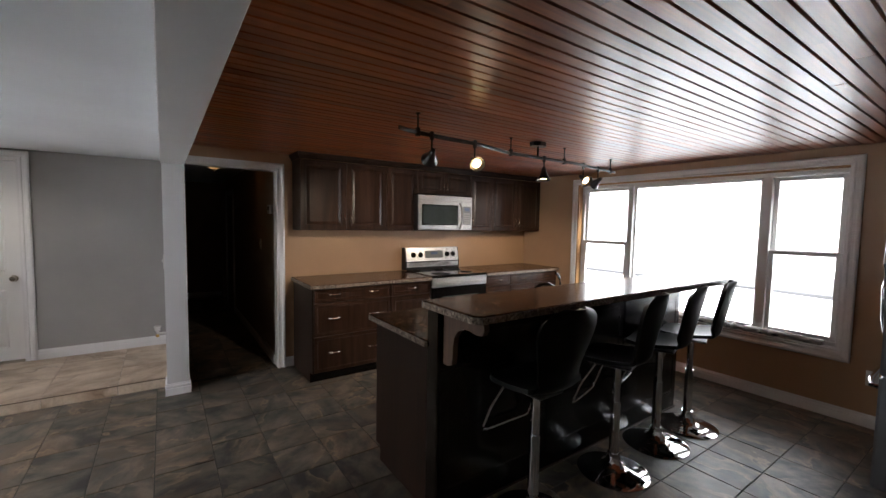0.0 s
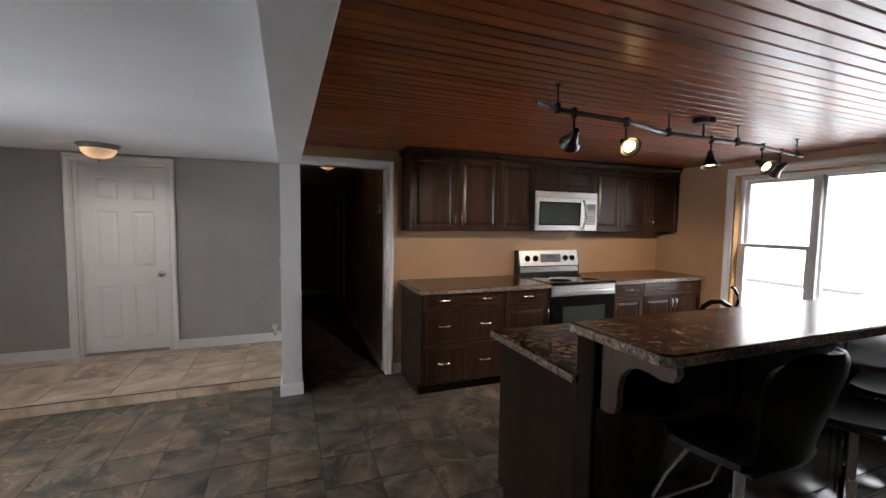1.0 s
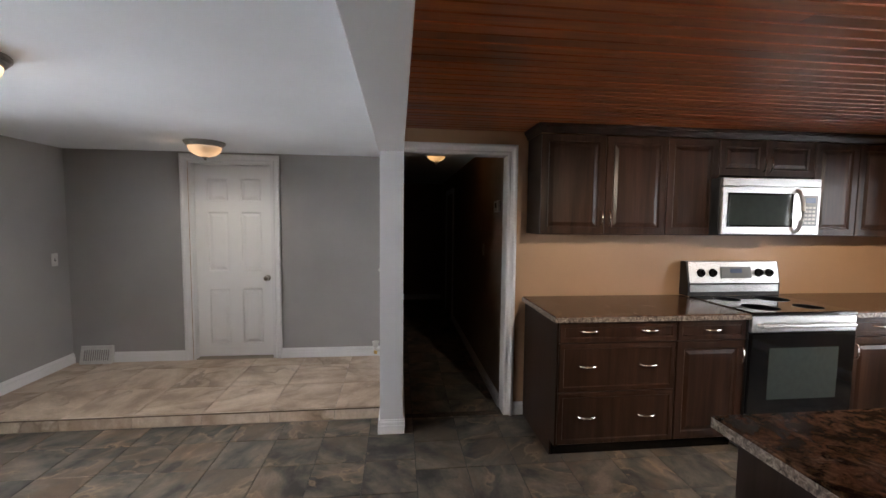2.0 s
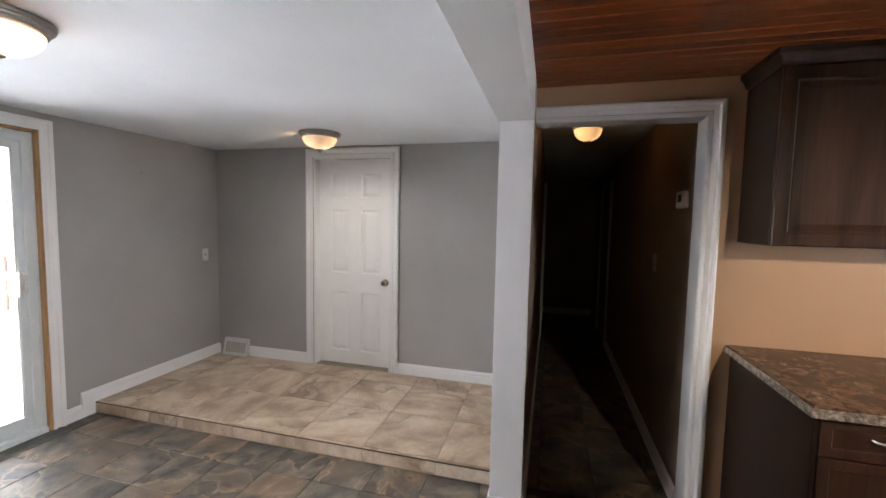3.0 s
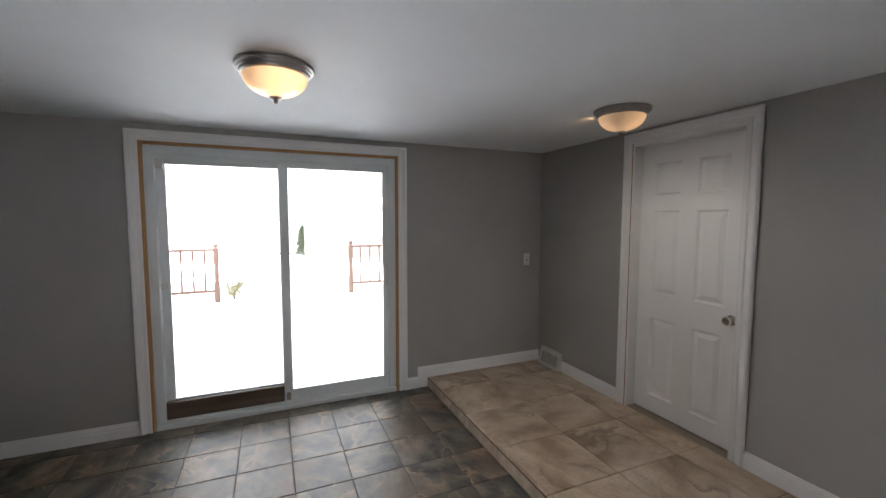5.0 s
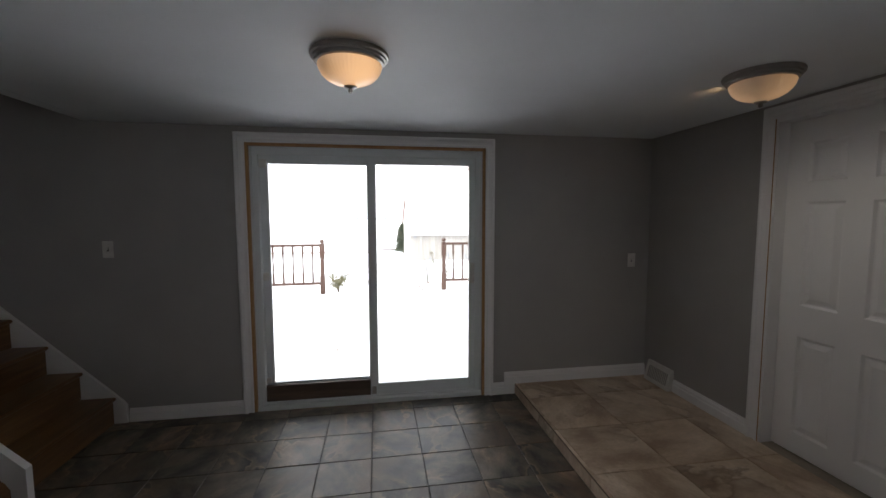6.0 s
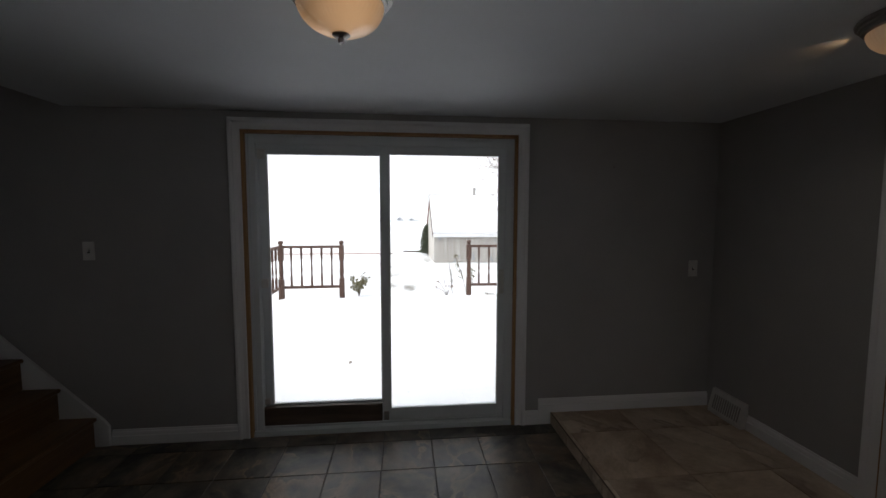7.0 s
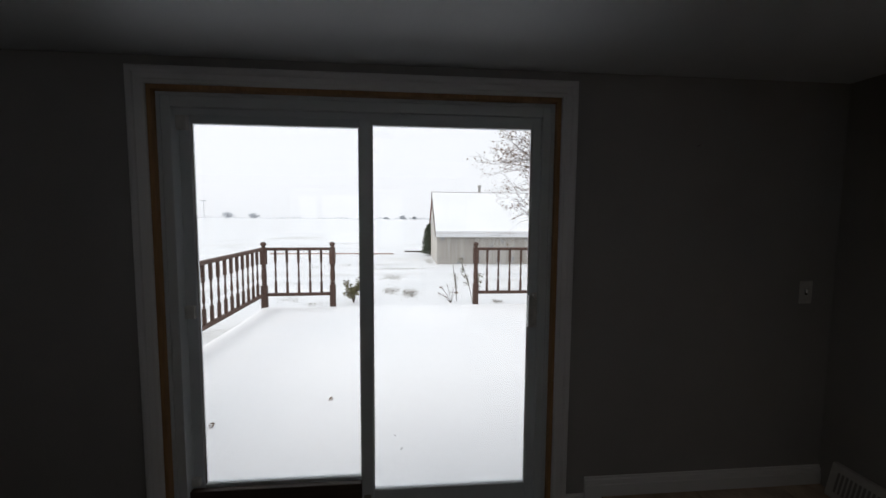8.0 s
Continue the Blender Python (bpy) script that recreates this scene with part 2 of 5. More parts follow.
def laminate():
    m, n, l, b = shader("granite_look_laminate", 0.14)
    p = coords(n, l)
    f = noise_of(n, l, p, 8.0, 9, 0.72, 0.4)
    g = noise_of(n, l, p, 30.0, 6, 0.7, 0.6)
    c = ramp(n, l, f, [(0.36, (0.012, 0.008, 0.006)), (0.44, (0.060, 0.031, 0.019)), (0.52, (0.15, 0.079, 0.046)), (0.58, (0.088, 0.047, 0.030)), (0.68, (0.28, 0.195, 0.145))])
    c = blend(n, l, 0.8, c, ramp(n, l, g, [(0.38, (0.12, 0.10, 0.09)), (0.5, (0.9, 0.88, 0.85)), (0.64, (1.7, 1.6, 1.5))]), "MULTIPLY")
    l.new(c, b.inputs["Base Color"])
    rough_by(n, l, b, g, 0.15, 0.24)
    b.inputs["Specular IOR Level"].default_value = 0.24
    bump(n, l, b, g, 0.08, 0.001)
    return m


def laminate_edge():
    m, n, l, b = shader("pale_speckled_laminate_edge", 0.3)
    p = coords(n, l)
    g = noise_of(n, l, p, 60.0, 6, 0.7, 0.8)
    l.new(ramp(n, l, g, [(0.38, (0.045, 0.032, 0.024)), (0.5, (0.19, 0.145, 0.115)), (0.62, (0.42, 0.36, 0.30))]), b.inputs["Base Color"])
    return m


def snow(name, tracks=False):
    m, n, l, b = shader(name, 0.75)
    p = coords(n, l)
    f = noise_of(n, l, p, 0.6, 6)
    g = noise_of(n, l, p, 9.0, 5)
    c = ramp(n, l, f, [(0.3, (0.76, 0.78, 0.80)), (0.7, (0.84, 0.85, 0.86))])
    if tracks:
        c = ramp(n, l, f, [(0.3, (0.66, 0.68, 0.70)), (0.7, (0.76, 0.775, 0.79))])
        bare = noise_of(n, l, coords(n, l, (1.0, 0.35, 1.0)), 0.35, 9, 0.75, 0.5)
        c = blend(n, l, ramp(n, l, bare, [(0.54, (0, 0, 0)), (0.64, (0.5, 0.5, 0.5))]), c, (0.42, 0.41, 0.38))
    l.new(c, b.inputs["Base Color"])
    b.inputs["Subsurface Weight"].default_value = 0.0
    bump(n, l, b, g, 0.25, 0.02)
    return m


LAMINATE, LAMINATE_EDGE = laminate(), laminate_edge()
SNOW, SNOW_FIELD = snow("fresh_snow"), snow("thin_snow_over_field", True)
ROAD = plain("grey_slushy_road", (0.07, 0.07, 0.073), 0.7)


def peeling_siding():
    """Old paint on upright boards: long streaks, grey-blue patches where it has flaked."""
    m, n, l, b = shader("weathered_pale_siding", 0.85)
    streak = noise_of(n, l, coords(n, l, (9.0, 9.0, 0.5)), 1.0, 5, 0.6)
    flake = noise_of(n, l, coords(n, l, (1.0, 1.0, 0.7)), 2.2, 7, 0.7, 0.4)
    c = ramp(n, l, streak, [(0.3, (0.36, 0.335, 0.30)), (0.65, (0.50, 0.48, 0.445))])
    c = blend(n, l, ramp(n, l, flake, [(0.56, (0, 0, 0)), (0.60, (0.75, 0.75, 0.75))]), c, (0.29, 0.33, 0.37))
    l.new(c, b.inputs["Base Color"])
    bump(n, l, b, streak, 0.3, 0.004)
    return m


SIDING = peeling_siding()
SHINGLE = plain("red_brown_shingle", (0.22, 0.10, 0.08), 0.9)
FOLIAGE = plain("dark_evergreen_leaf", (0.06, 0.075, 0.045), 0.7)
GRASS = plain("dead_winter_grass", (0.34, 0.32, 0.28), 0.85)
EDGING = plain("weathered_orange_brown_edging", (0.48, 0.36, 0.31), 0.85)
VENT_GREY = plain("grey_vent_mesh", (0.34, 0.33, 0.31), 0.6)
# Tan darkened to taupe: the hall's shade is put into this colour.
HALL_SHADED = painted("hall_paint_with_shade", (0.26, 0.175, 0.115), 0.42, 0.05)
DRY_LEAF = plain("dry_brown_leaf", (0.20, 0.12, 0.06), 0.8)
OLIVE_LEAF = plain("olive_winter_leaf", (0.13, 0.12, 0.05), 0.7)
BARK = plain("grey_brown_bark", (0.11, 0.085, 0.07), 0.9)
# Distance haze is put into this pale blue-grey, for woods and pole.
FAR_HAZE = plain("far_haze_tint", (0.42, 0.45, 0.49), 0.9)
FILM = plain("clear_plastic_wrap", (0.5, 0.5, 0.5), 0.15)


# ---- geometry helpers ----
def bx(bm, lo, hi, bev=0.0):
    lo, hi = Vector(lo), Vector(hi)
    made = bmesh.ops.create_cube(bm, size=1.0, matrix=Matrix.Translation((lo + hi) / 2) @ Matrix.Diagonal((*(hi - lo), 1)))["verts"]
    if bev:
        edges = list({e for v in made for e in v.link_edges})
        bmesh.ops.bevel(bm, geom=edges, offset=bev, segments=1, affect="EDGES")
    return bm


def rod(bm, a, b, r0, r1=None, seg=12):
    a, b = Vector(a), Vector(b)
    turn = (b - a).to_track_quat("Z", "Y").to_matrix().to_4x4()
    bmesh.ops.create_cone(bm, cap_ends=True, segments=seg, radius1=r0, radius2=r0 if r1 is None else r1, depth=(b - a).length,
                          matrix=Matrix.Translation((a + b) / 2) @ turn)
    return bm


def lathe(bm, profile, seg=24, at=(0, 0, 0), wave=0.0, waves=0):
    """Turn (radius, height) pairs about z; wave ripples the radius."""
    rings = []
    for r, z in profile:
        ring = []
        for i in range(seg):
            a = 2 * math.pi * i / seg
            q = r * (1 + wave * math.cos(waves * a))
            ring.append(bm.verts.new((at[0] + q * math.cos(a), at[1] + q * math.sin(a), at[2] + z)))
        rings.append(ring)
    for a, b in zip(rings, rings[1:]):
        for i in range(seg):
            bm.faces.new((a[i], a[(i + 1) % seg], b[(i + 1) % seg], b[i]))
    for ring in (rings[0][::-1], rings[-1]):
        bm.faces.new(ring)
    return bm


def tube(bm, pts, r, seg=8, flat=1.0):
    """A bent tube along points; flat squashes it across."""
    pts = [Vector(p) for p in pts]
    rings, up = [], Vector((0, 0, 1))
    for i, p in enumerate(pts):
        d = (pts[min(i + 1, len(pts) - 1)] - pts[max(i - 1, 0)]).normalized()
        side = d.cross(up)
        side = side.normalized() if side.length > 1e-3 else Vector((1, 0, 0))
        top = side.cross(d).normalized()
        rings.append([bm.verts.new(p + (side * math.cos(2 * math.pi * k / seg) * flat + top * math.sin(2 * math.pi * k / seg)) * r) for k in range(seg)])
    for a, b in zip(rings, rings[1:]):
        for k in range(seg):
            bm.faces.new((a[k], a[(k + 1) % seg], b[(k + 1) % seg], b[k]))
    bm.faces.new(rings[0][::-1])
    bm.faces.new(rings[-1])
    return bm


def arc(centre, radius, a0, a1, n, plane="xz"):
    out = []
    for i in range(n + 1):
        a = radians(a0 + (a1 - a0) * i / n)
        u, v = radius * math.cos(a), radius * math.sin(a)
        x, y, z = centre
        out.append({"xz": (x + u, y, z + v), "yz": (x, y + u, z + v), "xy": (x + u, y + v, z)}[plane])
    return out


def prism(bm, outline, place, a, b):
    """Extrude a 2-d outline from a to b; place(u, v, w) gives the point."""
    lo = [bm.verts.new(place(u, v, a)) for u, v in outline]
    hi = [bm.verts.new(place(u, v, b)) for u, v in outline]
    bm.faces.new(lo[::-1])
    bm.faces.new(hi)
    k = len(outline)
    for i in range(k):
        bm.faces.new((lo[i], lo[(i + 1) % k], hi[(i + 1) % k], hi[i]))
    return bm


def stepped(bm, x0, z0, x1, z1, steps, back):
    """A panel facing -y: rings of (inset, y) from the rim to the field, closed at the back plane."""
    rings = []
    for inset, y in [(0, back), *steps]:
        rings.append([bm.verts.new(p) for p in ((x0 + inset, y, z0 + inset), (x1 - inset, y, z0 + inset), (x1 - inset, y, z1 - inset), (x0 + inset, y, z1 - inset))])
    for a, b in zip(rings, rings[1:]):
        for i in range(4):
            bm.faces.new((a[i], a[(i + 1) % 4], b[(i + 1) % 4], b[i]))
    bm.faces.new(rings[-1])
    bm.faces.new(rings[0][::-1])
    return bm


def mesh_of(name, bm, material, smooth=False):
    bmesh.ops.recalc_face_normals(bm, faces=bm.faces)
    me = bpy.data.meshes.new(name)
    bm.to_mesh(me)
    bm.free()
    me.materials.append(material)
    if smooth:
        me.shade_smooth()
        me.set_sharp_from_angle(angle=radians(40))
    return me


def part(name, bm, material, parent=None, label="", smooth=False):
    ob = new(name, mesh_of(name, bm, material, smooth))
    ob.parent = parent
    return tagged(ob, label)


def box_part(name, lo, hi, material, parent, bev=0.0015, label=""):
    return part(name, bx(bmesh.new(), lo, hi, bev), material, parent, label)


def thing(name, at, label, category, group="", rz=0.0):
    ob = new(name)
    ob.empty_display_size = 0.1
    ob.matrix_basis = pose(*at, 0, 0, rz)
    return tagged(ob, label, category, group)


def setting(name, boxes, material, label, category, bev=0.0):
    bm = bmesh.new()
    for lo, hi in boxes:
        bx(bm, lo, hi, bev)
    return tagged(part(name, bm, material), label, category, "", "structure")


def shared(name, me, parent, m):
    ob = new(name, me)
    ob.parent = parent
    ob.matrix_basis = m
    return ob


def frame_sweep(bm, place, u0, u1, v0, v1, profile, sides="ltr"):
    """Mitred moulding round an opening: profile of (outward, proud)."""
    rows = []
    for o, p in profile:
        path = [(u0 - o, v0), (u0 - o, v1 + o), (u1 + o, v1 + o), (u1 + o, v0)] if sides == "ltr" else \
            [(u0 - o, v0 - o), (u0 - o, v1 + o), (u1 + o, v1 + o), (u1 + o, v0 - o)]
        rows.append([bm.verts.new(place(u, v, p)) for u, v in path])
    n, closed = len(rows), sides != "ltr"
    for i in range(n):
        a, b = rows[i], rows[(i + 1) % n]
        for k in range(4 if closed else 3):
            bm.faces.new((a[k], a[(k + 1) % 4], b[(k + 1) % 4], b[k]))
    if not closed:
        for k in (0, 3):
            bm.faces.new([r[k] for r in rows])
    return bm


CASING = [(0.0, 0.0), (0.0, 0.009), (0.004, 0.012), (0.016, 0.012), (0.020, 0.006), (0.025, 0.006), (0.042, 0.011), (0.046, 0.019), (0.052, 0.023), (0.064, 0.023), (0.068, 0.018), (0.072, 0.016), (0.072, 0.0)]
BASE_PROFILE = [(0.0, 0.0), (0.015, 0.0), (0.015, 0.058), (0.009, 0.061), (0.009, 0.066), (0.013, 0.070), (0.011, 0.084), (0.005, 0.088), (0.005, 0.098), (0.0, 0.1)]


def baseboard(place, a, b, label="white moulded baseboard along the wall"):
    ob = part("baseboard", prism(bmesh.new(), BASE_PROFILE, place, a, b), TRIM)
    return tagged(ob, label, "baseboard", "", "structure")

# ---- the building: plan in metres ----
XW, XE, YN, YK, YS = -2.915, 4.46, 5.405, 4.19, -1.6
ZW, ZC, ZB, STEP = 2.15, 2.125, 1.951, 0.085
HALL_L, HALL_R, HALL_END = 0.226, 1.0, 8.8
NOSE = 4.215


def on_north(y):
    return lambda u, v, p: (u, y - p, v)


def on_west(u, v, p):
    return (XW + p, u, v)


def on_east(u, v, p):
    return (XE - p, u, v)


setting("wall_west", [((XW - 0.16, YS - 0.15, -0.4), (XW, 2.165, 3.4)), ((XW - 0.16, 3.955, -0.4), (XW, YN + 0.12, 2.4)),
                      ((XW - 0.16, 2.165, 2.01), (XW, 3.955, 2.4)), ((XW - 0.16, 2.165, -0.4), (XW, 3.955, -0.006))],
        GREY_WALL, "warm grey painted wall with the patio door", "wall")
setting("wall_north", [((XW, YN, -0.1), (-1.825, YN + 0.12, 2.4)), ((-1.046, YN, -0.1), (0.066, YN + 0.12, 2.4)), ((-1.825, YN, 2.035), (-1.046, YN + 0.12, 2.4)),
                       ((0.066, 4.01, -0.1), (0.146, YN + 0.12, 2.2))], GREY_WALL, "warm grey painted wall above the tiled platform", "wall")
setting("column", [((0.066, 3.99, -0.002), (0.226, 4.01, ZB))], POST_WHITE, "pale painted end of the partition wall", "column", 0.003)
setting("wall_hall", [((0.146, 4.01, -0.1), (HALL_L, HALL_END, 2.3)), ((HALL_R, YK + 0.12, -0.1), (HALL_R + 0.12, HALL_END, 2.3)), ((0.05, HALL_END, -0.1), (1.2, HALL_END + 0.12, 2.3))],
        HALL_SHADED, "hallway walls with the shade painted into their taupe", "wall")
setting("wall_kitchen", [((HALL_R, YK, -0.1), (XE + 0.16, YK + 0.12, 2.4)), ((HALL_L, YK, 1.985), (HALL_R, YK + 0.12, 2.4))], TAN_WALL, "tan painted kitchen wall behind the cabinets", "wall")
WY0, WY1, WZ0, WZ1 = 0.745, 3.262, 0.535, 2.005
setting("wall_east", [((XE, YS - 0.15, -0.4), (XE + 0.16, WY0, 2.4)), ((XE, WY1, -0.4), (XE + 0.16, YK, 2.4)), ((XE, WY0, WZ1), (XE + 0.16, WY1, 2.4)), ((XE, WY0, -0.4), (XE + 0.16, WY1, WZ0))],
        TAN_WALL, "tan painted wall round the wide kitchen window", "wall")
setting("wall_south", [((XW, YS - 0.15, -0.1), (XE, YS, 3.4))], GREY_WALL, "plain painted wall at the far end of the room", "wall")
setting("stairwell_wall", [((-1.98, YS, 2.13), (-1.9, 1.147, 3.4)), ((XW, 1.147, 2.13), (-1.9, 1.23, 3.4)), ((XW - 0.16, YS - 0.15, 3.4), (-1.9, 1.23, 3.5))], GREY_WALL, "grey painted walls of the stairwell", "wall")
setting("ceiling", [((-1.98, YS, ZC), (0.058, YN, 2.30)), ((XW, 1.23, ZC), (-1.98, YN, 2.30)), ((XW, 1.147, ZC - 0.001), (-1.98, 1.23, 2.128)), ((HALL_L, YK + 0.12, 2.17), (HALL_R, HALL_END, 2.3))],
        WHITE_CEIL, "matt white painted plasterboard ceiling", "ceiling")
setting("beam", [((0.058, YS, ZB), (0.2255, 4.011, 2.30))], POST_WHITE, "white boxed ceiling beam between the rooms", "beam", 0.003)
setting("outer_roof", [((XW - 0.2, 1.3, 2.42), (XE + 0.2, HALL_END + 0.2, 2.5)), ((-1.85, YS - 0.2, 2.42), (XE + 0.2, 1.3, 2.5))], PLASTER, "plain roof slab that closes the house", "roof")


def cedar_ceiling():
    """Narrow tongue-and-groove strips along x, in one mesh, with bevelled lower edges."""
    rng = random.Random(4)
    verts, faces = [], []
    pitch, y = 0.068, YS - 0.012
    while y < YK:
        y1 = min(y + pitch, YK)
        if y1 - y < 0.012:
            break
        x = 0.226
        first = True
        while x < XE:
            x1 = min(XE, x + (rng.uniform(0.5, 2.4) if first else rng.uniform(1.6, 3.0)))
            first = False
            k, z, c = len(verts), ZW + rng.uniform(0, 0.0015), 0.0055
            for xx in (x + 0.0005, x1 - 0.0005):
                verts += [(xx, y + 0.0008, ZW + 0.016), (xx, y + 0.0008, z + c), (xx, y + 0.0008 + c, z), (xx, y1 - 0.0008 - c, z), (xx, y1 - 0.0008, z + c), (xx, y1 - 0.0008, ZW + 0.016)]
            faces += [tuple(k + j for j in (i, i + 1, i + 7, i + 6)) for i in range(5)]
            faces += [tuple(range(k, k + 6)), tuple(range(k + 11, k + 5, -1))]
            x = x1
        y = y1
    me = bpy.data.meshes.new("ceiling_wood")
    me.from_pydata(verts, [], faces)
    me.materials.append(CEDAR)
    bm = bmesh.new()
    bm.from_mesh(me)
    bmesh.ops.recalc_face_normals(bm, faces=bm.faces)
    bm.to_mesh(me)
    bm.free()
    tagged(new("ceiling_wood", me), "glossy red-brown varnished narrow plank ceiling", "ceiling", "", "structure")
    setting("ceiling_backing", [((0.226, YS, ZW + 0.0165), (XE, YK, 2.30))], BLACK_METAL, "dark backing above the plank ceiling", "ceiling")


cedar_ceiling()
floor = setting("floor", [((XW, YS, -0.06), (XE, NOSE, -0.004)), ((HALL_L, NOSE, -0.06), (HALL_R, HALL_END, -0.004))], GROUT, "slate-look tiled floor with dark grout", "floor")
platform = setting("platform", [((XW, NOSE + 0.008, -0.05), (0.066, YN, STEP - 0.008)), ((-1.825, YN, -0.05), (-1.046, YN + 0.12, STEP - 0.002))], GROUT_PALE, "low step-up platform tiled in beige marble-look tile", "step")

# baseboards
baseboard(lambda u, v, w: (XW + u, w, v), 1.32, 2.093)
baseboard(lambda u, v, w: (XW + u, w, v), 4.027, NOSE - 0.09)
baseboard(lambda u, v, w: (XW + u, w, v + STEP), NOSE - 0.09, YN)
step_end = part("baseboard", bx(bmesh.new(), (XW, NOSE - 0.0895, 0.0), (XW + 0.0135, NOSE - 0.002, STEP - 0.0005)), TRIM)
tagged(step_end, "white baseboard stepping up at the platform", "baseboard", "", "structure")
baseboard(lambda u, v, w: (w, YN - u, v + STEP), -2.545, -1.897)
baseboard(lambda u, v, w: (w, YN - u, v + STEP), -0.974, 0.066)
baseboard(lambda u, v, w: (w, 3.99 - u, v), 0.056, 0.236, "white baseboard wrapped round the foot of the partition end")
baseboard(lambda u, v, w: (0.066 - u, w, v), 3.98, NOSE)
baseboard(lambda u, v, w: (w, YK - u, v), 1.074, 1.15)
baseboard(lambda u, v, w: (XE - u, w, v), YS, 3.5)
baseboard(lambda u, v, w: (HALL_R - u, w, v), YK + 0.13, 7.05)
baseboard(lambda u, v, w: (HALL_L + u, w, v), 4.05, 7.3)
baseboard(lambda u, v, w: (w, HALL_END - u, v), HALL_L + 0.015, HALL_R - 0.015)


def casing(name, place, u0, u1, v0, v1, label, sides="ltr"):
    ob = part(name, frame_sweep(bmesh.new(), place, u0, u1, v0, v1, CASING, sides), TRIM)
    return tagged(ob, label, "trim", "", "structure")


casing("trim", on_north(YK), 0.16, HALL_R - 0.003, -0.002, 1.982, "white moulded casing round the hallway opening")
casing("trim", lambda u, v, p: (HALL_R - p, u, v), 7.2, 7.95, 0.0, 1.9, "white moulded casing round a hallway door")
casing("trim", lambda u, v, p: (HALL_L + p, u, v), 7.4, 8.2, 0.0, 1.9, "white moulded casing round a hallway door")
jamb = setting("hall_jamb", [((HALL_R - 0.004, YK - 0.001, 0), (HALL_R + 0.01, YK + 0.125, 1.985)), ((HALL_L, YK - 0.001, 1.979), (HALL_R - 0.004, YK + 0.125, 1.991))], TRIM, "white painted jamb of the hallway opening", "trim")

# ---- platform door ----
DX0, DX1, DZ0, DZ1 = -1.825, -1.046, STEP, 2.035


def six_panel_door(parent, w, h):
    """Stiles and rails as one leaf, six raised panels as parts; front faces -y."""
    leaf = bmesh.new()
    st, mid, mw = 0.115, 0.12, (w - 0.23 - 0.12) / 2
    rows = [(0.125, 0.69), (0.87, 1.46), (1.57, h - 0.13)]
    for x0, x1 in ((0, st), (w - st, w), (st + mw, st + mw + mid)):
        bx(leaf, (x0, 0, 0), (x1, 0.035, h))
    for z0, z1 in ((0, rows[0][0]), (rows[0][1], rows[1][0]), (rows[1][1], rows[2][0]), (rows[2][1], h)):
        for x0 in (st, st + mw + mid):
            bx(leaf, (x0, 0.0, z0), (x0 + mw, 0.035, z1))
    part("leaf", leaf, DOOR_WHITE, parent)
    for z0, z1 in rows:
        for x0 in (st, st + mw + mid):
            part("panel", stepped(bmesh.new(), x0, z0, x0 + mw, z1, [(0.0, 0.0005), (0.010, 0.013), (0.018, 0.013), (0.046, 0.003)], 0.034), DOOR_WHITE, parent)


door = thing("door_1", (DX0 + 0.02, YN + 0.075, DZ0 + 0.008), "closed white six-panel interior door on the platform", "door")
door["kind"] = "structure"
six_panel_door(door, DX1 - DX0 - 0.04, DZ1 - DZ0 - 0.03)
knob = part("door_knob", lathe(bmesh.new(), [(0.031, 0), (0.031, 0.006), (0.012, 0.010), (0.011, 0.028), (0.024, 0.036), (0.028, 0.048), (0.022, 0.060), (0.006, 0.063)], 20), NICKEL, door, "satin nickel round knob", True)
knob.matrix_basis = pose(DX1 - DX0 - 0.04 - 0.062, 0, 0.80, 90, 0, 0)
setting("door_jamb", [((DX0 - 0.001, YN - 0.002, DZ0), (DX0 + 0.018, YN + 0.118, DZ1)), ((DX1 - 0.018, YN - 0.002, DZ0), (DX1 + 0.001, YN + 0.118, DZ1)), ((DX0 + 0.018, YN - 0.002, DZ1 - 0.02), (DX1 - 0.018, YN + 0.118, DZ1 + 0.001)),
                      ((DX0 + 0.018, YN + 0.111, DZ0), (DX1 - 0.018, YN + 0.119, DZ1 - 0.02))], TRIM, "white painted door jamb", "trim")
setting("raw_jamb", [((DX0 - 0.003, YN - 0.009, DZ0), (DX0 + 0.001, YN - 0.0025, DZ1))], RAW_PINE, "thin unpainted edge of the door jamb", "trim")
casing("trim", on_north(YN), DX0, DX1, DZ0, DZ1, "white moulded casing round the platform door")

# ---- sliding patio door ----
SY0, SY1, SZ1 = 2.165, 3.955, 2.01
patio = thing("door_2", (XW, SY0, 0.0), "closed aluminium sliding patio door with two glass panels", "door")
patio["kind"] = "structure"
SW = SY1 - SY0
frame_bm = bmesh.new()
for lo, hi in (((-0.14, 0.035, 0), (-0.035, 0.075, 1.975)), ((-0.14, SW - 0.075, 0), (-0.035, SW - 0.035, 1.975)), ((-0.14, 0.075, 1.93), (-0.035, SW - 0.075, 1.975)),
               ((-0.15, 0.02, -0.006), (-0.012, SW - 0.02, 0.03)), ((-0.06, 0.075, 0.03), (-0.052, SW - 0.075, 0.046)), ((-0.10, 0.075, 0.03), (-0.092, SW - 0.075, 0.046)),
               ((-0.062, 0.075, 1.90), (-0.054, SW - 0.075, 1.93))):
    bx(frame_bm, lo, hi, 0.002)
part("door_frame", frame_bm, ALU, patio, "pale grey aluminium frame and track")


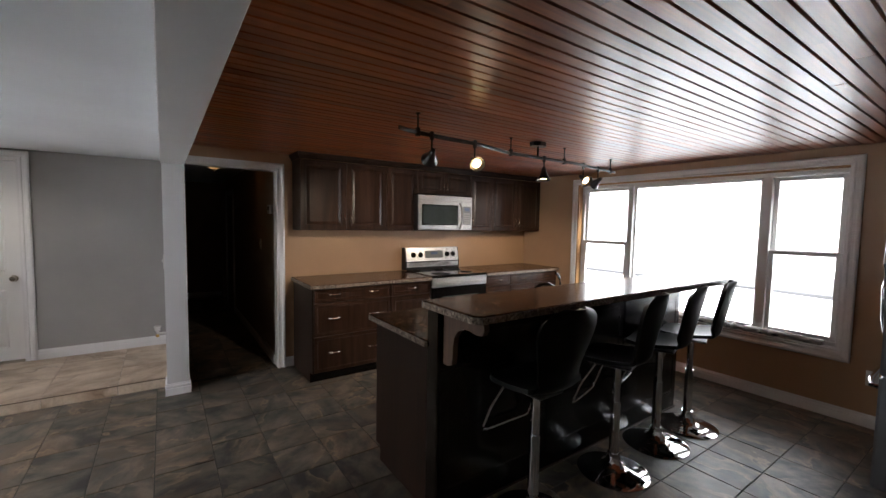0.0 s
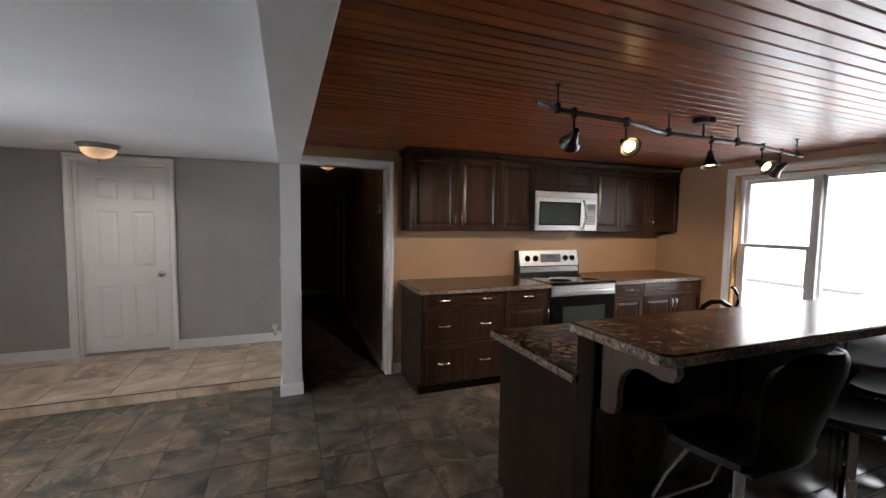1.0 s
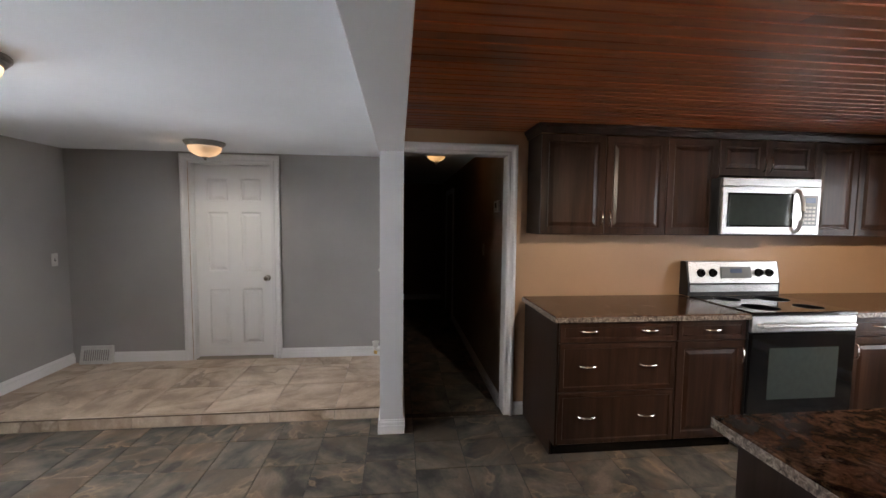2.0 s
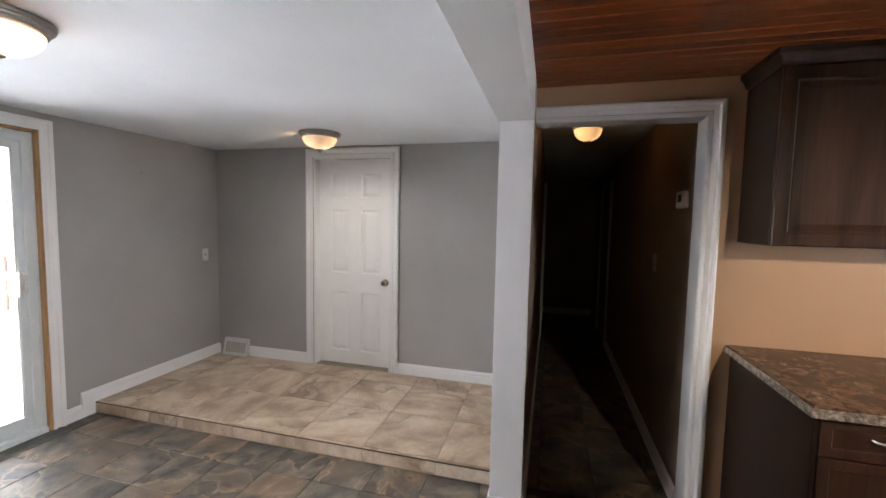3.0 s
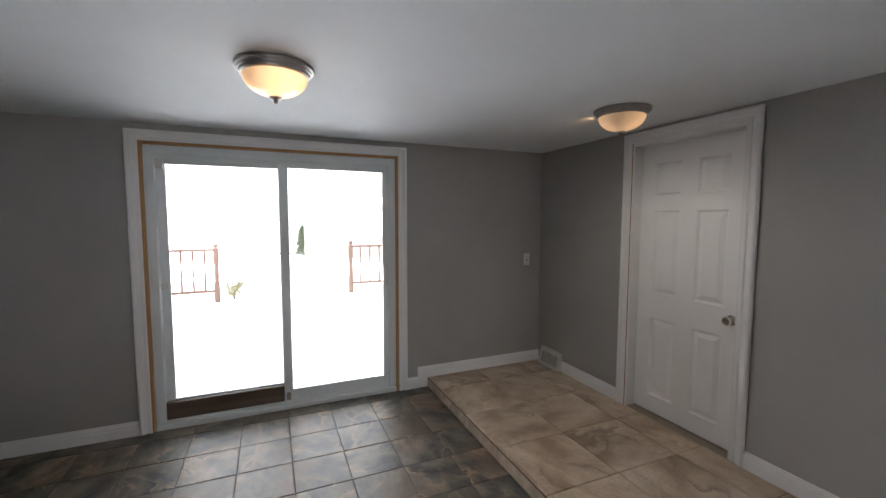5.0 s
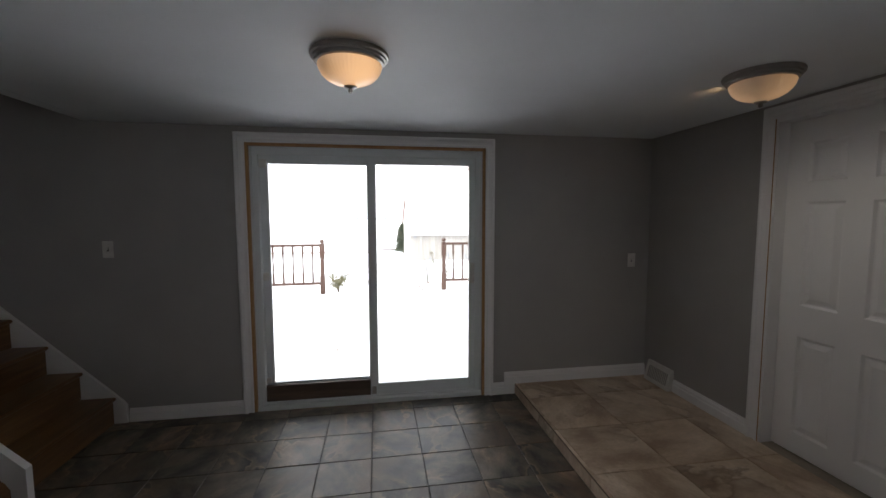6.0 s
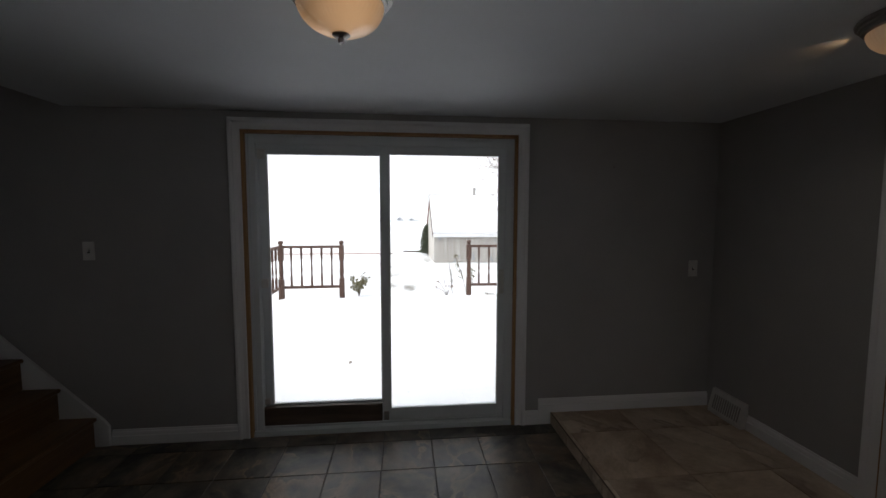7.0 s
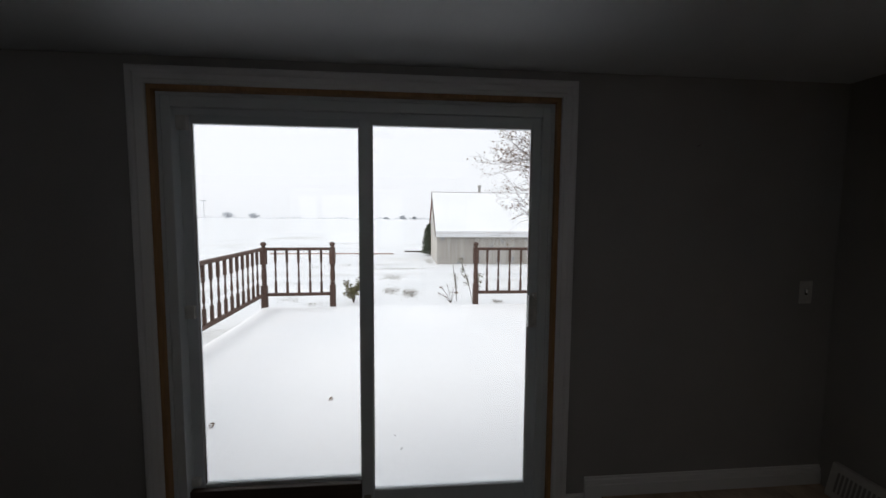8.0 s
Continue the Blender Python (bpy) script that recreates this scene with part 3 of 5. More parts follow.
def slide_panel(y0, y1, x, z0, zt, rails):
    bm = bmesh.new()
    left, right, low, high = rails
    bx(bm, (x - 0.034, y0, z0), (x, y0 + left, zt), 0.003)
    bx(bm, (x - 0.034, y1 - right, z0), (x, y1, zt), 0.003)
    bx(bm, (x - 0.034, y0 + left, z0), (x, y1 - right, z0 + low), 0.003)
    bx(bm, (x - 0.034, y0 + left, zt - high), (x, y1 - right, zt), 0.003)
    p = part("sliding_panel", bm, ALU, patio)
    g = part("pane", bx(bmesh.new(), (x - 0.020, y0 + left - 0.004, z0 + low - 0.004), (x - 0.014, y1 - right + 0.004, zt - high + 0.004)), GLASS, p, "clear window glass")
    g.visible_shadow = False
    bead = bmesh.new()
    for lo, hi in (((x - 0.013, y0 + left, z0 + low), (x - 0.006, y0 + left + 0.006, zt - high)), ((x - 0.013, y1 - right - 0.006, z0 + low), (x - 0.006, y1 - right, zt - high))):
        bx(bead, lo, hi)
    part("glazing_bead", bead, WHITE_PLASTIC, p)
    return p


slide_panel(0.062, 0.915, -0.096, 0.046, 1.935, (0.062, 0.05, 0.135, 0.062))
moving = slide_panel(0.868, SW - 0.07, -0.055, 0.046, 1.935, (0.056, 0.046, 0.088, 0.058))
handle = bmesh.new()
bx(handle, (-0.055, SW - 0.112, 0.93), (-0.049, SW - 0.076, 1.10), 0.002)
tube(handle, [(-0.05, SW - 0.094, 0.94), (-0.02, SW - 0.094, 0.955), (-0.018, SW - 0.094, 1.01), (-0.02, SW - 0.094, 1.075), (-0.05, SW - 0.094, 1.09)], 0.009)
bx(handle, (-0.056, SW - 0.124, 0.935), (-0.026, SW - 0.110, 1.09), 0.003)
part("pull_handle", handle, WHITE_PLASTIC, moving, "white pull handle")
lock = bmesh.new()
bx(lock, (-0.055, 0.878, 0.055), (-0.042, 0.912, 0.115), 0.003)
rod(lock, (-0.042, 0.895, 0.095), (-0.034, 0.895, 0.095), 0.009)
part("foot_lock", lock, PEWTER, moving, "small metal foot lock")
catch = bmesh.new()
bx(catch, (-0.096, 0.06, 0.99), (-0.078, 0.118, 1.05), 0.003)
rod(catch, (-0.078, 0.09, 1.035), (-0.072, 0.09, 1.035), 0.005)
rod(catch, (-0.078, 0.09, 1.005), (-0.072, 0.09, 1.005), 0.005)
part("latch_plate", catch, WHITE_PLASTIC, patio)
catch = bmesh.new()
bx(catch, (-0.096, 0.06, 1.84), (-0.07, 0.120, 1.91), 0.003)
rod(catch, (-0.07, 0.10, 1.875), (-0.066, 0.10, 1.875), 0.006)
part("corner_bracket", catch, WHITE_PLASTIC, patio)
part("corner_bracket", bx(bmesh.new(), (-0.096, 0.06, 0.185), (-0.074, 0.110, 0.225), 0.003), WHITE_PLASTIC, patio)
bar = thing("track_board", (XW - 0.052, SY0 + 0.07, 0.046), "dark weathered board lying in the door track", "board")
part("board", bx(bmesh.new(), (-0.036, 0, 0), (-0.004, 0.795, 0.125), 0.003), DARK_BOARD, bar)
liner = bmesh.new()
for lo, hi in (((XW - 0.15, SY0, -0.004), (XW + 0.001, SY0 + 0.018, SZ1)), ((XW - 0.15, SY1 - 0.018, -0.004), (XW + 0.001, SY1, SZ1)), ((XW - 0.15, SY0 + 0.018, SZ1 - 0.018), (XW + 0.001, SY1 - 0.018, SZ1))):
    bx(liner, lo, hi)
tagged(part("raw_jamb", liner, RAW_PINE), "unpainted pine jamb lining round the patio door", "trim", "", "structure")
stop = bmesh.new()
for lo, hi in (((XW - 0.054, SY0 + 0.018, 0.03), (XW - 0.030, SY0 + 0.034, SZ1 - 0.02)), ((XW - 0.054, SY1 - 0.034, 0.03), (XW - 0.030, SY1 - 0.018, SZ1 - 0.02)), ((XW - 0.054, SY0 + 0.034, SZ1 - 0.034), (XW - 0.030, SY1 - 0.034, SZ1 - 0.020))):
    bx(stop, lo, hi, 0.002)
part("frame_stop", stop, ALU, None)
tagged(bpy.data.objects["frame_stop"], "pale inner stop of the patio door frame", "trim", "", "structure")
casing("trim", on_west, SY0, SY1, -0.002, SZ1, "white moulded casing round the patio door")

# ---- kitchen window ----
window = thing("window_1", (XE, WY0, WZ0), "wide white three-part window with a fixed centre pane", "window")
window["kind"] = "structure"
WW, WH = WY1 - WY0, WZ1 - WZ0
wf = bmesh.new()
for lo, hi in (((0.075, 0.012, 0), (0.15, 0.032, WH)), ((0.075, WW - 0.05, 0), (0.15, WW - 0.012, WH)), ((0.075, 0.032, 0), (0.15, WW - 0.05, 0.05)), ((0.075, 0.032, WH - 0.05), (0.15, WW - 0.05, WH)),
               ((0.06, 0.515, 0.05), (0.15, 0.585, WH - 0.05)), ((0.06, 1.808, 0.05), (0.15, 1.862, WH - 0.05))):
    bx(wf, lo, hi, 0.003)
part("window_frame", wf, VINYL, window)


def sash(y0, y1, z0, z1, x, rail):
    bm = bmesh.new()
    bx(bm, (x, y0, z0), (x + 0.035, y0 + rail, z1), 0.003)
    bx(bm, (x, y1 - rail, z0), (x + 0.035, y1, z1), 0.003)
    bx(bm, (x, y0 + rail, z0), (x + 0.035, y1 - rail, z0 + rail), 0.003)
    bx(bm, (x, y0 + rail, z1 - rail), (x + 0.035, y1 - rail, z1), 0.003)
    s = part("sash", bm, VINYL, window)
    g = part("pane", bx(bmesh.new(), (x + 0.014, y0 + rail - 0.004, z0 + rail - 0.004), (x + 0.02, y1 - rail + 0.004, z1 - rail + 0.004)), GLASS, s, "clear window glass")
    g.visible_shadow = False
    return s


for a, b in ((0.034, 0.513), (1.864, WW - 0.052)):
    sash(a, b, 0.052, 0.775, 0.072, 0.036)
    sash(a, b, 0.745, WH - 0.052, 0.109, 0.036)
sash(0.587, 1.806, 0.052, WH - 0.052, 0.095, 0.022)
part("window_sill", bx(bmesh.new(), (-0.004, 0.0, -0.001), (0.075, WW, 0.014), 0.003), VINYL, window)
lining = bmesh.new()
bx(lining, (XE - 0.001, WY1 - 0.016, WZ0 + 0.016), (XE + 0.078, WY1, WZ1))
bx(lining, (XE - 0.001, WY0 + 0.012, WZ1 - 0.012), (XE + 0.078, WY1 - 0.016, WZ1))
tagged(part("raw_jamb", lining, RAW_PINE), "unpainted pine jamb lining in the kitchen window", "trim", "", "structure")
setting("window_jamb", [((XE - 0.001, WY0, WZ0 + 0.016), (XE + 0.078, WY0 + 0.012, WZ1))], TRIM, "white side jamb of the kitchen window", "trim")
casing("trim", on_east, WY0, WY1, WZ0, WZ1, "white moulded casing round the kitchen window", "ltrb")

# ---- kitchen cabinets ----
def bow_pull(parent, at, length=0.105, upright=False):
    """A bowed satin nickel pull on a front that faces -y."""
    pts = [(-length / 2, 0.0, 0), (-length / 2 + 0.006, -0.016, 0), (-length / 4, -0.026, 0), (0, -0.029, 0), (length / 4, -0.026, 0), (length / 2 - 0.006, -0.016, 0), (length / 2, 0.0, 0)]
    if upright:
        pts = [(0, y, x) for x, y, _ in pts]
    ob = part("handle", tube(bmesh.new(), pts, 0.0055, 8), NICKEL, parent, "satin nickel bow pull", True)
    ob.matrix_basis = pose(*at)
    return ob


def front(parent, name, x0, z0, x1, z1, y, pulls=(), upright=False, raised=True):
    """A moulded cabinet front: flat rim, step, raised field; local to the cabinet."""
    steps = [(0.0, y + 0.003), (0.003, y), (0.048, y), (0.056, y + 0.008), (0.062, y + 0.008), (0.085, y + 0.001)] if raised else \
        [(0.0, y + 0.003), (0.003, y), (0.030, y), (0.035, y + 0.005), (0.040, y + 0.005)]
    d = part(name, stepped(bmesh.new(), x0, z0, x1, z1, steps, y + 0.02), CABINET, parent)
    for px, pz in pulls:
        bow_pull(d, (px, y, pz), upright=upright)
    return d


CF, CT = 3.55, 0.885


def base_cabinet(x0, x1, label, end_left=False):
    c = thing("base_cabinet", (x0, YK, 0.0), label, "cabinet", "kitchen base cabinets")
    w = x1 - x0
    bm = bmesh.new()
    bx(bm, (0.0005, CF - YK + 0.021, 0.10), (w - 0.0005, -0.002, CT))
    part("body", bm, CABINET_FLAT, c)
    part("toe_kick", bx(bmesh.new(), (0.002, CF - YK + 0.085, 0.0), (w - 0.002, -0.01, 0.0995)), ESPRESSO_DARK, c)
    if end_left:
        prof = [(CF - YK + 0.085, 0.0), (-0.001, 0.0), (-0.001, CT), (CF - YK + 0.004, CT), (CF - YK + 0.004, 0.10), (CF - YK + 0.085, 0.10)]
        part("end_panel", prism(bmesh.new(), prof, lambda u, v, q: (q, u, v), -0.012, 0.0), CABINET_FLAT, c, "dark stained flat end panel")
    return c


FY = CF - YK
drawers = base_cabinet(1.166, 1.94, "espresso three-drawer base cabinet with bow pulls", True)
for z0, z1 in ((0.752, 0.878), (0.443, 0.747), (0.108, 0.438)):
    front(drawers, "drawer_front", 0.004, z0, 0.770, z1, FY, [(0.19, (z0 + z1) / 2 + 0.012), (0.585, (z0 + z1) / 2 + 0.012)], raised=False)
single = base_cabinet(1.94, 2.418, "espresso base cabinet with one drawer and one door")
front(single, "drawer_front", 0.004, 0.752, 0.472, 0.878, FY, [(0.238, 0.822)], raised=False)
front(single, "cabinet_door", 0.004, 0.108, 0.472, 0.747, FY, [(0.445, 0.655)], True)
narrow = base_cabinet(3.182, 3.59, "narrow espresso base cabinet with one drawer and one door")
front(narrow, "drawer_front", 0.004, 0.752, 0.404, 0.878, FY, [(0.204, 0.822)], raised=False)
front(narrow, "cabinet_door", 0.004, 0.108, 0.404, 0.747, FY, [(0.03, 0.655)], True)
double = base_cabinet(3.59, 4.44, "espresso base cabinet with a wide drawer and two doors")
front(double, "drawer_front", 0.004, 0.752, 0.846, 0.878, FY, [(0.22, 0.822), (0.63, 0.822)], raised=False)
front(double, "cabinet_door", 0.004, 0.108, 0.423, 0.747, FY, [(0.395, 0.655)], True)
front(double, "cabinet_door", 0.427, 0.108, 0.846, 0.747, FY, [(0.455, 0.655)], True)


def worktop(name, x0, y0, x1, y1, z1, label, chamfer=0.0):
    """A laminate top with a pale speckled front edge; chamfer clips the two -y corners or the left one."""
    top = thing(name, (x0, y0, z1 - 0.038), label, "worktop")
    w, d = x1 - x0, y1 - y0
    out = [(chamfer, 0), (w - chamfer, 0), (w, chamfer), (w, d), (0, d), (0, chamfer)] if chamfer else [(0, 0), (w, 0), (w, d), (0, d)]
    bm = prism(bmesh.new(), out, lambda u, v, q: (u, v, q), 0.0, 0.038)
    bmesh.ops.bevel(bm, geom=[e for e in bm.edges if all(v.co.z > 0.03 for v in e.verts)], offset=0.006, segments=3, affect="EDGES")
    part("slab", bm, LAMINATE, top)
    edge = bmesh.new()
    inner = [Vector((u, v, 0)) for u, v in out]
    k = len(inner)
    for i in range(k):
        a, b = inner[i], inner[(i + 1) % k]
        n = Vector((b.y - a.y, a.x - b.x, 0)).normalized() * 0.0018
        quad = [a, b, b + n, a + n]
        lo = [edge.verts.new((p.x, p.y, 0.001)) for p in quad]
        hi = [edge.verts.new((p.x, p.y, 0.0315)) for p in quad]
        edge.faces.new(lo[::-1])
        edge.faces.new(hi)
        for j in range(4):
            edge.faces.new((lo[j], lo[(j + 1) % 4], hi[(j + 1) % 4], hi[j]))
    part("edge_band", edge, LAMINATE_EDGE, top, "pale speckled edge band")
    return top


worktop("worktop", 1.130, 3.523, 2.417, YK - 0.001, 0.924, "brown granite-look laminate worktop beside the stove")
worktop("worktop", 3.183, 3.523, XE - 0.003, YK - 0.001, 0.924, "brown granite-look laminate worktop in the kitchen corner")

UF, UB, UT = 3.895, 1.405, 2.088


def wall_cabinet(x0, x1, z0, label, doors):
    c = thing("wall_cabinet", (x0, YK, z0), label, "cabinet", "kitchen wall cabinets")
    w, h, f = x1 - x0, UT - z0, UF - YK
    part("body", bx(bmesh.new(), (0.0005, f + 0.021, 0), (w - 0.0005, -0.002, h), 0.001), CABINET_FLAT, c)
    for a, b, pull in doors:
        low = 0.115 if h > 0.4 else 0.085
        front(c, "cabinet_door", a - x0 + 0.002, 0.002, b - x0 - 0.002, h - 0.004, f, [(pull - x0, low)], True)
    return c


wall_cabinet(1.148, 2.060, UB, "espresso wall cabinet with two raised-panel doors", [(1.148, 1.609, 1.580), (1.609, 2.060, 1.638)])
wall_cabinet(2.060, 2.449, UB, "single-door espresso wall cabinet beside the microwave", [(2.060, 2.449, 2.422)])
wall_cabinet(2.449, 3.206, 1.83, "low two-door espresso cabinet above the microwave", [(2.449, 2.813, 2.786), (2.813, 3.206, 2.84)])
wall_cabinet(3.206, 3.572, UB, "single-door espresso wall cabinet with a raised panel", [(3.206, 3.572, 3.232)])
wall_cabinet(3.572, 4.455, UB, "espresso corner wall cabinet with two raised-panel doors", [(3.572, 4.002, 3.975), (4.002, 4.455, 4.030)])
crown = thing("crown_moulding", (1.148, YK, UT), "dark stained crown moulding on top of the wall cabinets", "moulding")
profile = [(0.0, 0.0), (0.008, 0.0), (0.011, 0.012), (0.022, 0.034), (0.030, 0.040), (0.032, 0.060), (0.0, 0.060)]
cw, cd = 4.455 - 1.148, YK - UF
bm = bmesh.new()
rows = [[bm.verts.new(p) for p in ((-o, -0.002, z), (-o, -cd - o, z), (cw, -cd - o, z))] for o, z in profile]
for i in range(len(rows)):
    a, b = rows[i], rows[(i + 1) % len(rows)]
    for k in (0, 1):
        bm.faces.new((a[k], a[k + 1], b[k + 1], b[k]))
for k in (0, 2):
    bm.faces.new([r[k] for r in rows])
part("moulding", bm, CABINET_FLAT, crown)

# ---- microwave over the stove ----
mw = thing("microwave", (2.397, YK, UB), "stainless over-the-range microwave with a dark window", "microwave")
part("body", bx(bmesh.new(), (0, -0.375, 0.004), (0.756, -0.002, 0.405), 0.003), BLACK_METAL, mw)
mwd = part("door", bx(bmesh.new(), (0.002, -0.402, 0.012), (0.754, -0.376, 0.345), 0.005), STEEL, mw, "brushed stainless door")
part("door_seam", bx(bmesh.new(), (0.590, -0.4028, 0.014), (0.5925, -0.4018, 0.343)), SHADOW_SLOT, mwd)
part("window_surround", bx(bmesh.new(), (0.040, -0.4042, 0.066), (0.540, -0.4021, 0.300), 0.001), BLACK_GLASS, mwd, "black glass surround")
part("vent_strip", bx(bmesh.new(), (0.002, -0.400, 0.348), (0.754, -0.376, 0.404), 0.004), STEEL, mw)
part("window", bx(bmesh.new(), (0.052, -0.405, 0.078), (0.525, -0.4025, 0.288), 0.001), OVEN_GLASS, mwd, "dark glass window")
keys = part("control_panel", bx(bmesh.new(), (0.612, -0.405, 0.075), (0.730, -0.4025, 0.288), 0.001), GREY_PLASTIC, mwd, "dark grey control panel")
for r in range(5):
    for c in range(3):
        part("key", bx(bmesh.new(), (0.630 + c * 0.030, -0.4062, 0.088 + r * 0.027), (0.652 + c * 0.030, -0.4052, 0.103 + r * 0.027)), PEWTER, keys)
part("display", bx(bmesh.new(), (0.634, -0.4065, 0.236), (0.708, -0.4052, 0.272)), DISPLAY, keys)
pull = tube(bmesh.new(), [(0.562, -0.402, 0.028), (0.564, -0.425, 0.048), (0.567, -0.447, 0.11), (0.567, -0.453, 0.178), (0.567, -0.447, 0.245), (0.564, -0.425, 0.305), (0.562, -0.402, 0.325)], 0.012, 10)
part("handle", pull, PEWTER, mw, "curved dark metal handle", True)

# ---- stove ----
RX0 = 2.42
stove = thing("stove", (RX0, YK, 0.0), "stainless and black electric stove with a glass oven door", "stove")
part("body", bx(bmesh.new(), (0.002, -0.64, 0.02), (0.758, -0.02, 0.905), 0.003), BLACK_METAL, stove)
for x in (0.05, 0.71):
    for y in (-0.58, -0.08):
        part("foot", rod(bmesh.new(), (x, y, 0), (x, y, 0.02), 0.018), BLACK_METAL, stove)
top = part("cooktop", bx(bmesh.new(), (0.0, -0.672, 0.905), (0.76, -0.095, 0.931), 0.006), BLACK_GLASS, stove, "black ceramic glass cooktop")
for x, y, r in ((0.2, -0.52, 0.11), (0.56, -0.52, 0.085), (0.2, -0.24, 0.085), (0.56, -0.24, 0.11)):
    ring = bmesh.new()
    lathe(ring, [(r, 0.0), (r, 0.0006), (r - 0.004, 0.0006), (r - 0.004, 0.0)], 32, (x, y, 0.9312))
    part("burner_ring", ring, GREY_PLASTIC, top)
part("front_trim", bx(bmesh.new(), (0.004, -0.668, 0.80), (0.756, -0.641, 0.903), 0.004), STEEL, stove, "brushed stainless strip")
odoor = part("oven_door", bx(bmesh.new(), (0.006, -0.672, 0.26), (0.754, -0.641, 0.797), 0.005), BLACK_GLOSS, stove, "black glass oven door")
part("oven_window", bx(bmesh.new(), (0.13, -0.675, 0.36), (0.63, -0.6722, 0.70), 0.001), OVEN_GLASS, odoor)
hb = tube(bmesh.new(), [(0.05, -0.668, 0.845), (0.055, -0.70, 0.848), (0.20, -0.712, 0.852), (0.38, -0.716, 0.853), (0.56, -0.712, 0.852), (0.705, -0.70, 0.848), (0.71, -0.668, 0.845)], 0.012, 10)
part("oven_handle", hb, STEEL, stove, "curved stainless handle", True)
part("drawer", bx(bmesh.new(), (0.006, -0.668, 0.055), (0.754, -0.641, 0.25), 0.005), BLACK_GLOSS, stove)
guard = bmesh.new()
prism(guard, [(-0.098, 0.931), (-0.004, 0.931), (-0.004, 1.195), (-0.065, 1.195), (-0.098, 1.03)], lambda u, v, q: (q, u, v), -0.012, 0.772)
back = part("backguard", guard, BLACK_METAL, stove)
face = bmesh.new()
prism(face, [(-0.1, 1.03), (-0.095, 1.031), (-0.063, 1.192), (-0.069, 1.193)], lambda u, v, q: (q, u, v), 0.004, 0.762)
part("control_face", face, STEEL, back, "brushed stainless control face")
part("lower_strip", bx(bmesh.new(), (0.006, -0.104, 0.962), (0.754, -0.099, 1.018), 0.002), STEEL, back)
tilt = pose(0, 0, 0, math.degrees(math.atan2(0.033, 0.165)) * -1, 0, 0)
for x in (0.10, 0.20, 0.59, 0.68):
    k = bmesh.new()
    rod(k, (0, 0, 0), (0, -0.006, 0), 0.033, None, 20)
    rod(k, (0, -0.006, 0), (0, -0.028, 0), 0.025, 0.021, 20)
    bx(k, (-0.004, -0.036, -0.022), (0.004, -0.026, 0.022), 0.001)
    ob = part("knob", k, BLACK_GLOSS, back, "black control knob")
    ob.matrix_basis = pose(x, -0.085, 1.108) @ tilt
disp = part("display", bx(bmesh.new(), (-0.13, -0.006, -0.045), (0.13, 0, 0.045), 0.001), GREY_PLASTIC, back)
disp.matrix_basis = pose(0.395, -0.0855, 1.11) @ tilt
part("clock", bx(bmesh.new(), (-0.05, -0.0075, -0.004), (0.05, -0.0062, 0.03)), DISPLAY, disp)

# ---- island with raised bar ----
IX0, IX1, PY0, PY1, BZ = 1.165, 3.56, 1.545, 1.64, 1.112
island = thing("island", (IX0, PY1, 0.0), "dark stained kitchen island with a panelled bar front", "island")
il = IX1 - IX0
prof = [(0.0, 0.0), (0.54, 0.0), (0.54, 0.095), (0.60, 0.095), (0.60, 0.87), (0.0, 0.87)]
part("end_panel", prism(bmesh.new(), prof, lambda u, v, q: (q, u, v), 0.0, 0.018), CABINET_FLAT, island, "dark stained flat end panel")
part("end_panel", prism(bmesh.new(), prof, lambda u, v, q: (q, u, v), il - 0.018, il), CABINET_FLAT, island)
part("body", bx(bmesh.new(), (0.019, 0.0, 0.095), (il - 0.019, 0.575, 0.869)), CABINET_FLAT, island)
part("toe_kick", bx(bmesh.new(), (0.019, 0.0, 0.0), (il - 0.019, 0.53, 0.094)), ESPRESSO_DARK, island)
for i in range(4):
    a = 0.02 + i * (il - 0.04) / 4
    d = part("cabinet_door", stepped(bmesh.new(), -(a + (il - 0.04) / 4 - 0.003), 0.105, -(a + 0.003), 0.862, [(0.0, -0.017), (0.003, -0.02), (0.048, -0.02), (0.056, -0.012), (0.085, -0.019)], 0.0), CABINET, island)
    d.matrix_basis = pose(0, 0.576, 0, 0, 0, 180)
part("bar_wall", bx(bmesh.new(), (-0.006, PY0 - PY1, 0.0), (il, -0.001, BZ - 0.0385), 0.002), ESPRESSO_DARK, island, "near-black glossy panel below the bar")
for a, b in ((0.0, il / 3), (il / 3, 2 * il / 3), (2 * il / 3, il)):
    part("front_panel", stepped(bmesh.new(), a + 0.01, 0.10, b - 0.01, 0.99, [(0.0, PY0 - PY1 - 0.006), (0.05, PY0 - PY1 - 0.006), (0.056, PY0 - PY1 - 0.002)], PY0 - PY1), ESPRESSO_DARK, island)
part("base_strip", bx(bmesh.new(), (-0.002, PY0 - PY1 - 0.012, 0.0), (il, PY0 - PY1 - 0.0005, 0.012), 0.002), CABINET, island)
curve = [(0.0, 0.0), (-0.30, 0.0), (-0.305, -0.03), (-0.29, -0.055), (-0.25, -0.06), (-0.20, -0.052), (-0.155, -0.055), (-0.115, -0.075), (-0.088, -0.11), (-0.078, -0.16), (-0.078, -0.21), (-0.07, -0.25), (-0.04, -0.262), (0.0, -0.262)]
part("bracket", prism(bmesh.new(), curve, lambda u, v, q: (q, PY0 - PY1 - 0.0065 + u, BZ - 0.04 + v), 0.025, 0.055), CORBEL, island, "brown scroll-cut bracket under the bar")
worktop("worktop", 1.145, PY1 + 0.001, IX1 + 0.02, 2.32, 0.910, "brown granite-look laminate top of the island")
